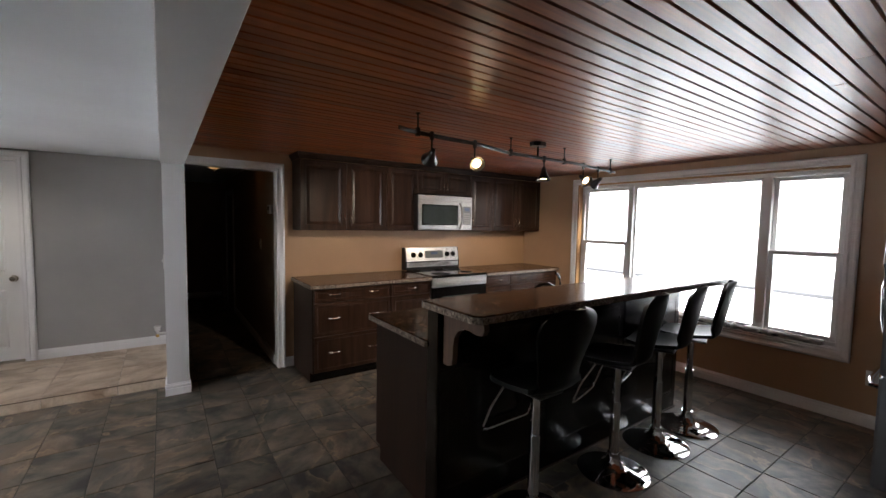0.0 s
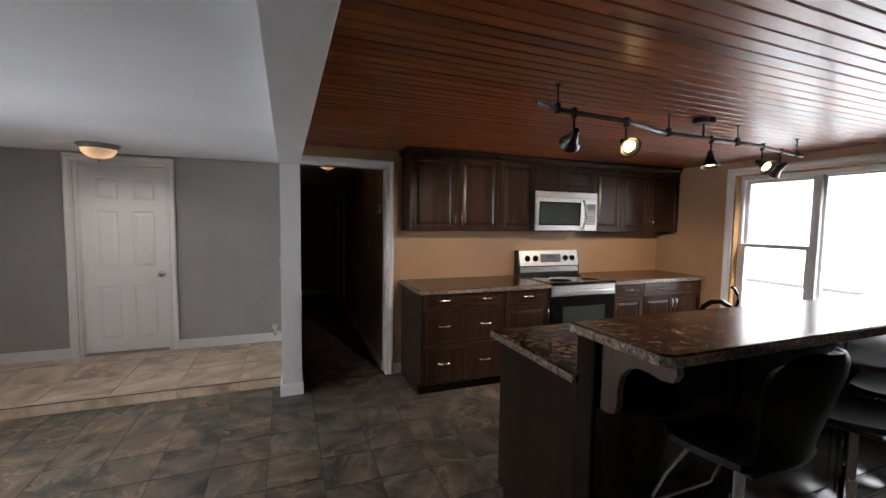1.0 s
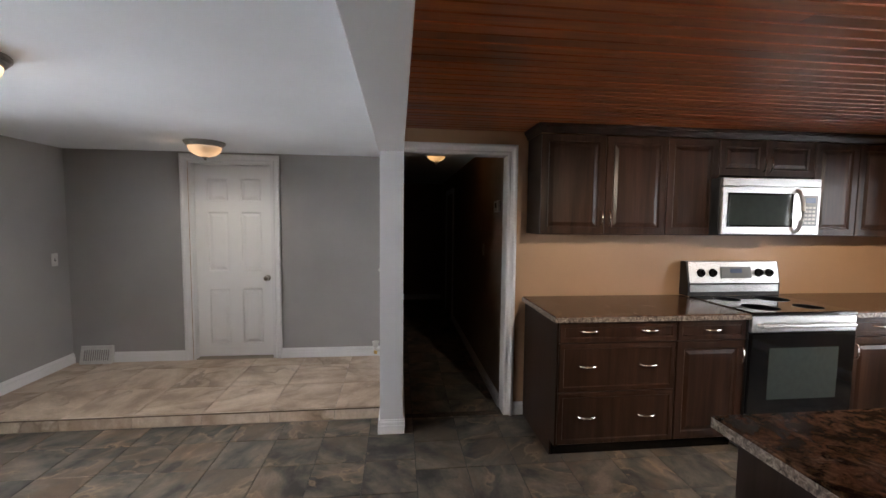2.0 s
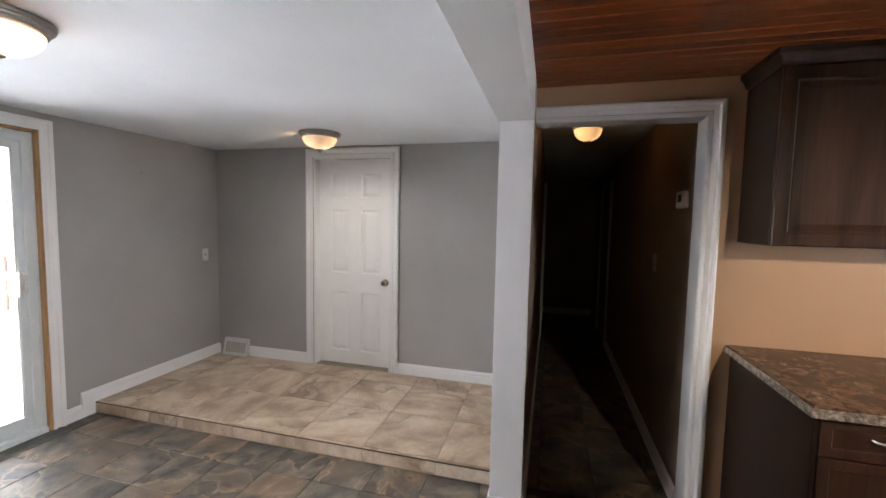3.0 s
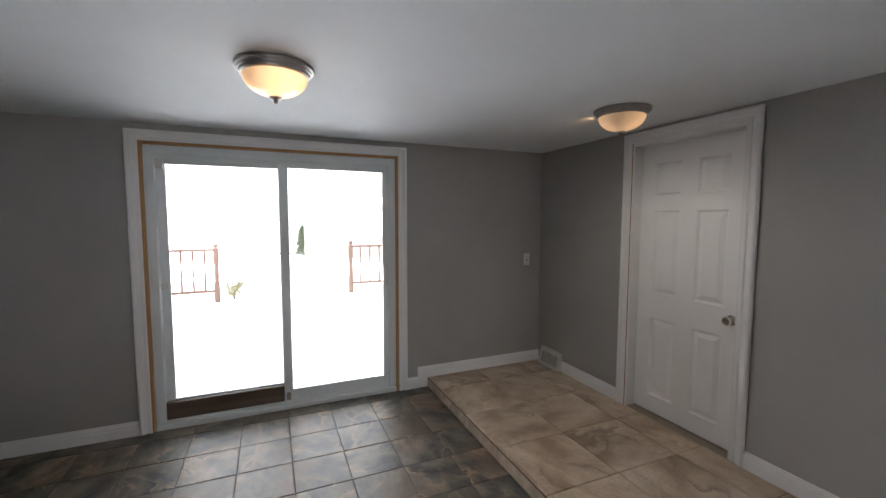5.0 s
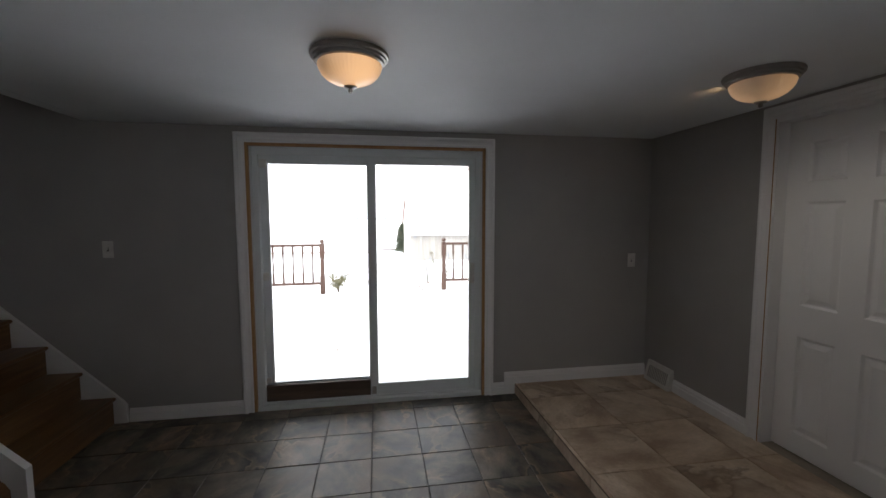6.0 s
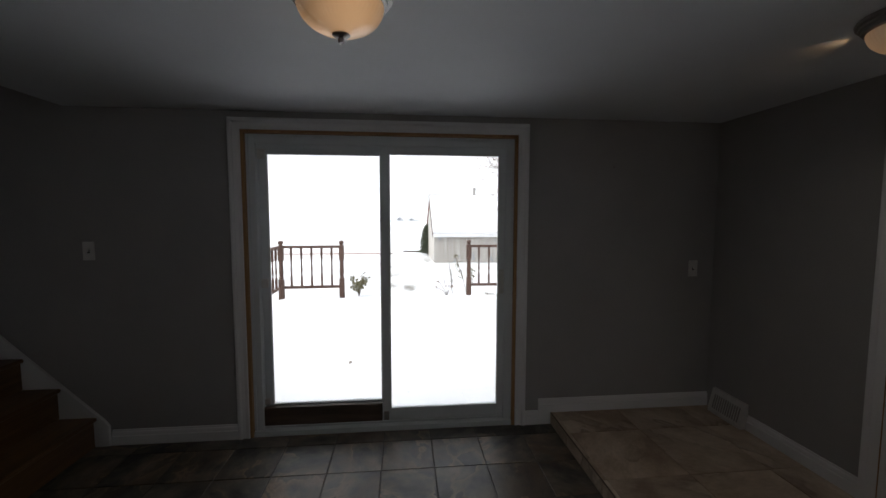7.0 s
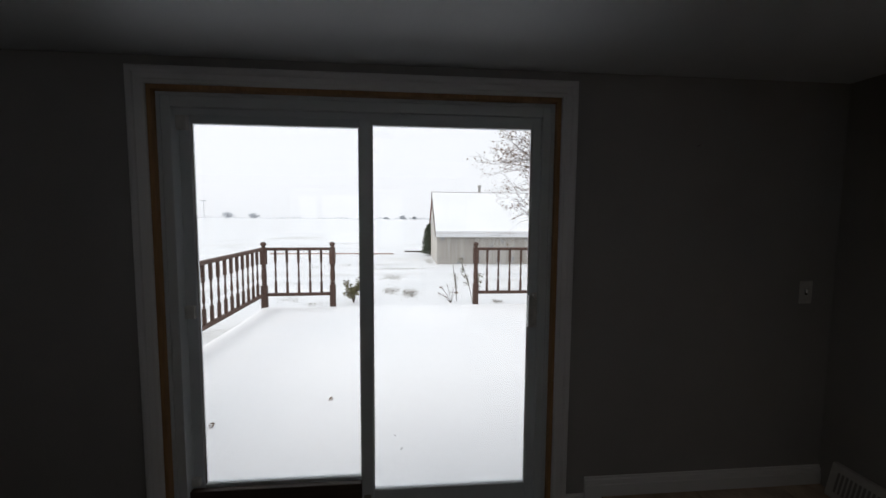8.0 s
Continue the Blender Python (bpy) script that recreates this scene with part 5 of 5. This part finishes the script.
lathe(pb, [(0.042, 0.34), (0.030, 0.352), (0.044, 0.372), (0.031, 0.39), (0.038, 0.42), (0.043, 0.47), (0.036, 0.60), (0.030, 0.63), (0.043, 0.65), (0.030, 0.665), (0.042, 0.68)], 14)
bx(pb, (-0.045, -0.045, 0.68), (0.045, 0.045, 0.955), 0.004)
lathe(pb, [(0.03, 0.955), (0.022, 0.968), (0.042, 0.985), (0.046, 1.005), (0.040, 1.028), (0.012, 1.042)], 14)
POST = mesh_of("post", pb, RAIL_WOOD, True)


def deck_rail(a, b, posts, label):
    """A run of railing from a to b (x, y); posts lists the ends that carry a post."""
    a, b = Vector((*a, 0)), Vector((*b, 0))
    run = thing("deck_railing", (a.x, a.y, 0.0), label, "railing", "deck railings")
    run.matrix_basis = pose(a.x, a.y, 0, 0, 0, math.degrees(math.atan2(b.y - a.y, b.x - a.x)))
    ln = (b - a).length
    part("top_rail", bx(bmesh.new(), (0.04, -0.035, 0.905), (ln - 0.04, 0.035, 0.95), 0.006), RAIL_WOOD, run)
    part("bottom_rail", bx(bmesh.new(), (0.04, -0.022, 0.165), (ln - 0.04, 0.022, 0.215), 0.004), RAIL_WOOD, run)
    n = max(2, round(ln / 0.185))
    for i in range(1, n):
        shared("baluster", BALUSTER, run, pose(ln * i / n, 0, 0.20))
    for end in posts:
        shared("post", POST, run, pose(ln * end, 0, 0))
    return run


deck_rail((-7.76, 0.985), (-7.80, 2.055), (0, 1), "red-brown turned-baluster railing on the snowy deck")
deck_rail((-7.80, 4.425), (-7.78, 5.585), (0, 1), "red-brown turned-baluster railing beside the deck steps")
deck_rail((-7.70, 0.97), (-3.25, 0.95), (1,), "long side run of red-brown deck railing")
deck_rail((-7.72, 5.60), (-3.25, 5.62), (1,), "far side run of red-brown deck railing")

# shed
SX, SYA, SYB, SRX = -15.4, 4.35, 9.35, -17.5
shed = thing("shed", (SX, SYA, GZ), "low weathered shed with a snow-covered roof", "shed")
H0, H1, D = 1.16, 2.58, 2 * (SX - SRX)
L = SYB - SYA
walls = bmesh.new()
prism(walls, [(0, -0.1), (-D, -0.1), (-D, H0), (-D / 2, H1 - 0.04), (0, H0)], lambda u, v, q: (u, q, v), 0.0, L)
part("wall", walls, SIDING, shed, "pale weathered board siding")
for i in range(26):
    y = 0.05 + i * L / 26
    part("batten", bx(bmesh.new(), (0.001, y, -0.05), (0.014, y + 0.025, H0 - 0.02)), SIDING, shed)
slope = (H1 - H0) / (D / 2)
for sgn in (0, 1):
    rb = bmesh.new()
    e = 0.16
    lower, upper = (e, H0 - e * slope), (-D / 2, H1)
    pts = [lower, upper, (upper[0], upper[1] + 0.05), (lower[0], lower[1] + 0.05)]
    prism(rb, [((-D - u) if sgn else u, v) for u, v in pts], lambda u, v, q: (u, q, v), -0.05, L + 0.16)
    roof = part("roof", rb, SHINGLE, shed, "red-brown shingle roof")
sb = bmesh.new()
rng = random.Random(3)
n = 40
for k in range(2):
    rows = []
    for j in range(n + 1):
        q = j / n
        u = e - 0.02 - q * (D / 2 + e - 0.06)
        v = H0 - e * slope + 0.052 + (e - u) * slope
        ragged = 0.30 - 0.12 * q + 0.07 * noise.noise((q * 9, 3, 1))
        rows.append([sb.verts.new((u, y, v + (0.055 if k else 0.0))) for y in (-0.05, L * 0.5, L - ragged)])
    for a, b in zip(rows, rows[1:]):
        for i in (0, 1):
            sb.faces.new((a[i], a[i + 1], b[i + 1], b[i]))
    if not k:
        low_rows = rows
for a, b, c, d in zip(low_rows, low_rows[1:], rows, rows[1:]):
    sb.faces.new((a[0], b[0], d[0], c[0]))
    sb.faces.new((a[2], c[2], d[2], b[2]))
sb.faces.new((low_rows[0][0], rows[0][0], rows[0][1], low_rows[0][1]))
sb.faces.new((low_rows[0][1], rows[0][1], rows[0][2], low_rows[0][2]))
part("roof_snow", sb, SNOW, shed, "layer of snow on the roof slope")
part("fascia", bx(bmesh.new(), (e - 0.005, -0.05, H0 - e * slope - 0.09), (e + 0.018, L + 0.16, H0 - e * slope + 0.06), 0.003), VINYL, shed, "pale eave board")
part("bargeboard", prism(bmesh.new(), [(e + 0.01, H0 - e * slope - 0.08), (-D / 2, H1 - 0.08), (-D / 2, H1 + 0.06), (e + 0.01, H0 - e * slope + 0.06)], lambda u, v, q: (u, q, v), -0.075, -0.05), BARK, shed, "dark roof edge board")
part("ridge_cap", bx(bmesh.new(), (-D / 2 - 0.06, -0.07, H1 + 0.04), (-D / 2 + 0.06, L + 0.17, H1 + 0.085), 0.01), BARK, shed)
cp = bmesh.new()
rod(cp, (-D / 2 + 0.02, 1.88, H1 - 0.05), (-D / 2 + 0.02, 1.88, H1 + 0.30), 0.055, None, 14)
rod(cp, (-D / 2 + 0.02, 1.88, H1 + 0.30), (-D / 2 + 0.02, 1.88, H1 + 0.37), 0.08, 0.07, 14)
part("stove_pipe", cp, PEWTER, shed, "grey metal stove pipe")


def leaf_cloud(bm, rng, n, spread, size, drop=0.0):
    """Small folded leaves scattered by spread(rng) -> point."""
    for _ in range(n):
        p = Vector(spread(rng))
        t = Euler((rng.uniform(0, 6.3), rng.uniform(0, 6.3), rng.uniform(0, 6.3))).to_matrix()
        s = size * rng.uniform(0.6, 1.3)
        a, b, c, d = (bm.verts.new(p + t @ Vector(q) * s) for q in ((0, -1, 0), (0.45, 0, 0.12), (0, 1, 0), (-0.45, 0, 0.12)))
        bm.faces.new((a, b, c))
        bm.faces.new((a, c, d))


def evergreen(at, h, r, label):
    t = thing("evergreen_tree", at, label, "tree")
    rng = random.Random(12)
    part("trunk", rod(bmesh.new(), (0, 0, -0.05), (0, 0, h * 0.9), 0.05, 0.012, 8), BARK, t)

    def spot(g):
        z = g.uniform(0.04, 1.0)
        q = r * (1.05 - z) ** 0.38 * math.sqrt(g.uniform(0.15, 1.0)) * g.uniform(0.8, 1.15)
        a = g.uniform(0, 2 * math.pi)
        return (q * math.cos(a), q * math.sin(a), z * h)
    bm = bmesh.new()
    leaf_cloud(bm, rng, 2600, spot, 0.055)
    part("crown", bm, FOLIAGE, t, "dense dark green needles")
    return t


evergreen((-19.0, 4.36, GZ), 1.34, 0.43, "small dark evergreen beside the shed")


def shrub(at, r, h, seed, leaf, n, label):
    s = thing("shrub", at, label, "shrub", "shrubs by the deck")
    rng = random.Random(seed)
    tips, bm = [], bmesh.new()
    for _ in range(9):
        a, q = rng.uniform(0, 2 * math.pi), rng.uniform(0.3, 1.0) * r
        tip = (q * math.cos(a), q * math.sin(a), h * rng.uniform(0.55, 1.0))
        tube(bm, [(0, 0, -0.04), (tip[0] * 0.35, tip[1] * 0.35, tip[2] * 0.55), tip], 0.006, 5)
        tips.append(tip)
    part("stems", bm, BARK, s)

    def spot(g):
        t, q = g.choice(tips), g.uniform(0.45, 1.05)
        return tuple(c * q + g.gauss(0, 0.03) for c in t)
    bm = bmesh.new()
    leaf_cloud(bm, rng, n, spot, 0.03)
    part("leaves", bm, leaf, s)
    return s


shrub((-9.1, 2.22, GZ), 0.34, 0.46, 2, OLIVE_LEAF, 460, "olive-leaved shrub standing in the snow")


def stems(at, runs, leaf, n, label):
    """A few thin leaning stems (lean along y, height) with leaves along their upper half."""
    s = thing("shrub", at, label, "shrub", "shrubs by the deck")
    rng = random.Random(n)
    bm, tips = bmesh.new(), []
    for lean, h in runs:
        tube(bm, [(0, 0, -0.04), (0.02, lean * 0.4, h * 0.5), (0.0, lean, h)], 0.0055, 5)
        tips.append((lean, h))
    part("stems", bm, BARK, s)

    def spot(g):
        lean, h = g.choice(tips)
        q = g.uniform(0.45, 1.02)
        return (g.gauss(0, 0.025), lean * q + g.gauss(0, 0.03), h * q + g.gauss(0, 0.015))
    lb = bmesh.new()
    leaf_cloud(lb, rng, n, spot, 0.026)
    part("leaves", lb, leaf, s)
    return s


stems((-8.5, 4.52, GZ), ((-0.27, 0.92), (0.10, 0.60)), OLIVE_LEAF, 120, "tall leaning leafy stem beside the railing")
stems((-9.1, 4.27, GZ), ((-0.08, 0.72), (-0.03, 0.55)), OLIVE_LEAF, 40, "thin upright leafy stem in the snow")
stems((-9.0, 4.14, GZ), ((-0.20, 0.30), (-0.08, 0.36), (0.05, 0.26), (-0.26, 0.18), (0.10, 0.20)), DRY_LEAF, 26, "small reddish dry twigs in the snow")


def bare_tree(at, label):
    """Trunk, limbs and twigs as tapered four- to six-sided segments, gathered into one mesh."""
    t = thing("bare_tree", at, label, "tree")
    rng = random.Random(21)
    verts, faces, twigs = [], [], []

    def segment(a, b, r0, r1, n):
        d = (b - a).normalized()
        side = d.orthogonal().normalized()
        top, k = d.cross(side), len(verts)
        for p, r in ((a, r0), (b, r1)):
            verts.extend(tuple(p + (side * math.cos(2 * math.pi * i / n) + top * math.sin(2 * math.pi * i / n)) * r) for i in range(n))
        faces.extend((k + i, k + (i + 1) % n, k + n + (i + 1) % n, k + n + i) for i in range(n))

    def limb(p, d, length, r, depth):
        pts, q, dirn = [Vector(p)], Vector(p), Vector(d).normalized()
        for _ in range(4):
            dirn = (dirn + Vector((rng.gauss(0, 0.15), rng.gauss(0, 0.15), rng.gauss(0.02, 0.12)))).normalized()
            q = q + dirn * length / 4
            pts.append(q.copy())
        for i in range(4):
            segment(pts[i], pts[i + 1], r * (1 - i * 0.17), r * (1 - (i + 1) * 0.17), 6 if depth < 2 else 4)
        if depth >= 4:
            twigs.extend(pts[1:])
            return
        for _ in range(5 if depth else 10):
            k = rng.randint(2, 4) if depth else rng.randint(3, 4)
            away = Vector((rng.gauss(0, 1), rng.gauss(-0.9 if depth == 0 else -0.3, 1), rng.gauss(0.1, 0.5))).normalized()
            limb(pts[k], dirn * 0.7 + away * 0.9, length * rng.uniform(0.5, 0.74), max(0.0034, r * 0.37), depth + 1)

    limb((0, 0, -0.1), (0, -0.05, 1), 2.3, 0.09, 0)
    me = bpy.data.meshes.new("trunk")
    me.from_pydata(verts, [], faces)
    me.materials.append(BARK)
    trunk = new("trunk", me)
    trunk.parent = t
    tagged(trunk, "bare grey-brown trunk and twigs")
    lb = bmesh.new()
    leaf_cloud(lb, rng, 3000, lambda g: tuple(c + g.gauss(0, 0.04) for c in g.choice(twigs)), 0.028)
    part("leaves", lb, DRY_LEAF, t, "few dry brown leaves")
    return t


bare_tree((-10.2, 7.0, GZ), "nearly bare tree with a few dry leaves")

far = bmesh.new()
rng = random.Random(6)
for i in range(170):
    y = -900 + i * 10 + rng.uniform(-4, 4)
    s = rng.choice((0.3, 0.4, 0.6, 0.8, 1.5))
    leaf_cloud(far, rng, 9, lambda g: (-700 + g.uniform(-5, 5), y + g.gauss(0, 4.5), GZ - 3.6 + abs(g.gauss(0.7 * s, 0.6 * s))), 1.5 * math.sqrt(s))
for y, w, h in ((-287, 6.5, 5.0), (-246, 5.5, 4.5), (-2, 3.5, 3.2), (18, 2.0, 2.4), (-30, 3.0, 1.8)):
    leaf_cloud(far, rng, 260, lambda g: (-700 + g.gauss(0, w * 0.5), y + max(-1.6, min(1.6, g.gauss(0, 0.7))) * w, GZ - 4.0 + h + max(-1, min(1, g.gauss(0, 0.5))) * h * 0.95), 1.1)
tagged(part("far_woods", far, FAR_HAZE), "thin line of far trees on the horizon, coloured pale for haze", "woods", "", "stuff")
pole = thing("utility_pole", (-330, -151, GZ - 1.7), "far thin utility pole on the horizon", "pole")
pm = bmesh.new()
rod(pm, (0, 0, 0), (0, 0, 15), 0.22, 0.16, 8)
bx(pm, (-0.2, -2.2, 13.8), (0.2, 2.2, 14.3))
part("pole", pm, FAR_HAZE, pole)
for name, at, scale in (("dry_leaf_cluster", (-3.93, 1.894, -0.012), 0.024), ("dry_leaf_cluster", (-4.31, 2.644, -0.012), 0.022), ("dry_leaf_cluster", (-3.72, 3.17, -0.014), 0.009), ("dry_leaf_cluster", (-3.55, 3.22, -0.014), 0.010)):
    lf = thing(name, at, "curled dry brown leaf lying on the snow", "leaf")
    rng = random.Random(int(at[1] * 100))
    bm = bmesh.new()
    leaf_cloud(bm, rng, 7, lambda g: (g.gauss(0, 0.4) * scale, g.gauss(0, 0.4) * scale, abs(g.gauss(0.5, 0.5)) * scale), scale * 0.7)
    part("leaf", bm, DRY_LEAF, lf)

# bare patches and edging in the yard
tufts = bmesh.new()
rng = random.Random(17)
for x, y, sx, sy, n in ((-12.4, 2.92, 0.45, 0.30, 150), (-10.3, 2.93, 0.35, 0.16, 130), (-10.0, 3.34, 0.45, 0.17, 220), (-15.3, 1.7, 0.35, 1.2, 120), (-14.2, 3.2, 0.22, 1.0, 160), (-14.6, 0.2, 0.2, 0.8, 60), (-9.4, 0.9, 0.3, 0.2, 40), (-9.0, 1.5, 0.2, 0.2, 40), (-16.2, 4.15, 0.8, 0.12, 90), (-9.0, 5.1, 0.15, 0.12, 60)):
    leaf_cloud(tufts, rng, 2 * n, lambda g: (x + g.gauss(0, sx * 0.6), y + g.gauss(0, sy * 0.6), GZ - 0.02 + abs(g.gauss(0, 0.012))), 0.016)
tagged(part("grass_tufts", tufts, GRASS), "dead grass poking through thin snow", "grass", "", "stuff")
for name, x, y0, y1, m, label in (("garden_edging", -19.5, -2.7, 2.7, EDGING, "thin orange-brown edging line half buried in snow"), ("plank", -20.6, 3.2, 4.05, BARK, "dark plank lying in the snow near the shed")):
    e = thing(name, (x, y0, GZ), label, "edging" if m is EDGING else "plank")
    part("board", bx(bmesh.new(), (-0.05, 0, -0.06), (0.05, y1 - y0, 0.018 if m is EDGING else 0.03), 0.006), m, e)

# ---- floor tiles ----
P, GAP = 0.3085, 0.0052


def tile_mesh(name, w, d, h, material, chamfer=0.0016):
    verts = []
    for z, k in ((-h, 0), (-chamfer, 0), (0, chamfer)):
        verts += [(k, k, z), (w - k, k, z), (w - k, d - k, z), (k, d - k, z)]
    faces = [(4 * r + i, 4 * r + (i + 1) % 4, 4 * r + 4 + (i + 1) % 4, 4 * r + 4 + i) for r in (0, 1) for i in range(4)] + [(8, 9, 10, 11)]
    me = bpy.data.meshes.new(name)
    me.from_pydata(verts, [], faces)
    me.materials.append(material)
    return me


def lay(parent, rects, full_w, full_d, z, material, pick, name="tile", thick=0.0075):
    """Lay cut rectangles: whole ones that pick() accepts are parts on one mesh, the rest one joined field."""
    whole = tile_mesh(name, full_w, full_d, thick, material)
    vs, fs, rng = [], [], random.Random(5)
    for x0, y0, x1, y1 in rects:
        w, d = x1 - x0, y1 - y0
        if w < 0.012 or d < 0.012:
            continue
        lift = z + rng.uniform(-0.0006, 0.0006)
        if abs(w - full_w) < 1e-4 and abs(d - full_d) < 1e-4 and pick(x0, y0):
            shared(name, whole, parent, pose(x0, y0, lift, rng.uniform(-0.12, 0.12), rng.uniform(-0.12, 0.12), 0))
        elif pick(x0, y0):
            shared(name, tile_mesh(name, w, d, thick, material), parent, pose(x0, y0, lift))
        else:
            k, c = len(vs), 0.0016
            for zz, e in ((lift - thick, 0), (lift - c, 0), (lift, c)):
                vs += [(x0 + e, y0 + e, zz), (x1 - e, y0 + e, zz), (x1 - e, y1 - e, zz), (x0 + e, y1 - e, zz)]
            fs += [(k + 4 * r + i, k + 4 * r + (i + 1) % 4, k + 4 * r + 4 + (i + 1) % 4, k + 4 * r + 4 + i) for r in (0, 1) for i in range(4)] + [(k + 8, k + 9, k + 10, k + 11)]
    if not vs:
        return
    me = bpy.data.meshes.new(name + "_field")
    me.from_pydata(vs, [], fs)
    me.materials.append(material)
    rest = new(name + "_field", me)
    rest.parent = parent
    tagged(rest, "", "", "", "stuff")


def grid(x0, x1, y0, y1, ox, oy, p, gap):
    out = []
    i = math.floor((x0 - ox) / p)
    while ox + i * p < x1:
        j = math.floor((y0 - oy) / p)
        while oy + j * p < y1:
            a, b = max(x0, ox + i * p + gap / 2), min(x1, ox + (i + 1) * p - gap / 2)
            c, d = max(y0, oy + j * p + gap / 2), min(y1, oy + (j + 1) * p - gap / 2)
            if b > a and d > c:
                out.append((a, c, b, d))
            j += 1
        i += 1
    return out


OX = -2.785
XS = OX + 10 * P
rects = grid(XW, XS - GAP / 2, YS, NOSE, OX, 2.43, P, GAP) + grid(XS + GAP / 2, XE, YS, YK + 0.01, OX, 3.86 - 9 * P, P, GAP) + grid(HALL_L, HALL_R, YK + 0.075, HALL_END, OX, 3.86, P, GAP)
lay(floor, rects, P - GAP, P - GAP, 0.0, SLATE, lambda x, y: 1.0 < y < 4.2)
mosaic = []
for j in range(3):
    y = YK + 0.012 + j * 0.0205
    x = HALL_L + 0.001 - 0.02 * j
    rng = random.Random(30 + j)
    while x < HALL_R:
        w = rng.choice((0.025, 0.048, 0.07))
        a, b = max(HALL_L, x), min(HALL_R, x + w)
        if b - a > 0.013:
            mosaic.append((a, y, b, y + 0.0185))
        x += w + 0.002
lay(floor, mosaic, 1.0, 1.0, 0.0, MOSAIC, lambda x, y: False, "mosaic")
PP, PG = 0.468, 0.004
lay(platform, grid(XW, 0.066, NOSE + 0.002, YN, -0.748, 4.242, PP, PG), PP - PG, PP - PG, STEP, BEIGE, lambda x, y: True)
for i in range(-5, 2):
    a, b = max(XW + 0.001, -0.748 + i * PP + PG / 2), min(0.056, -0.748 + (i + 1) * PP - PG / 2)
    if b > a:
        part("riser_tile", bx(bmesh.new(), (a, NOSE, 0.002), (b, NOSE + 0.0075, STEP - 0.008), 0.001), BEIGE, platform)
part("edge_strip", bx(bmesh.new(), (XW, NOSE - 0.001, STEP - 0.0075), (0.066, NOSE + 0.0018, STEP + 0.0012)), STRIP, platform, "thin bronze edge strip")
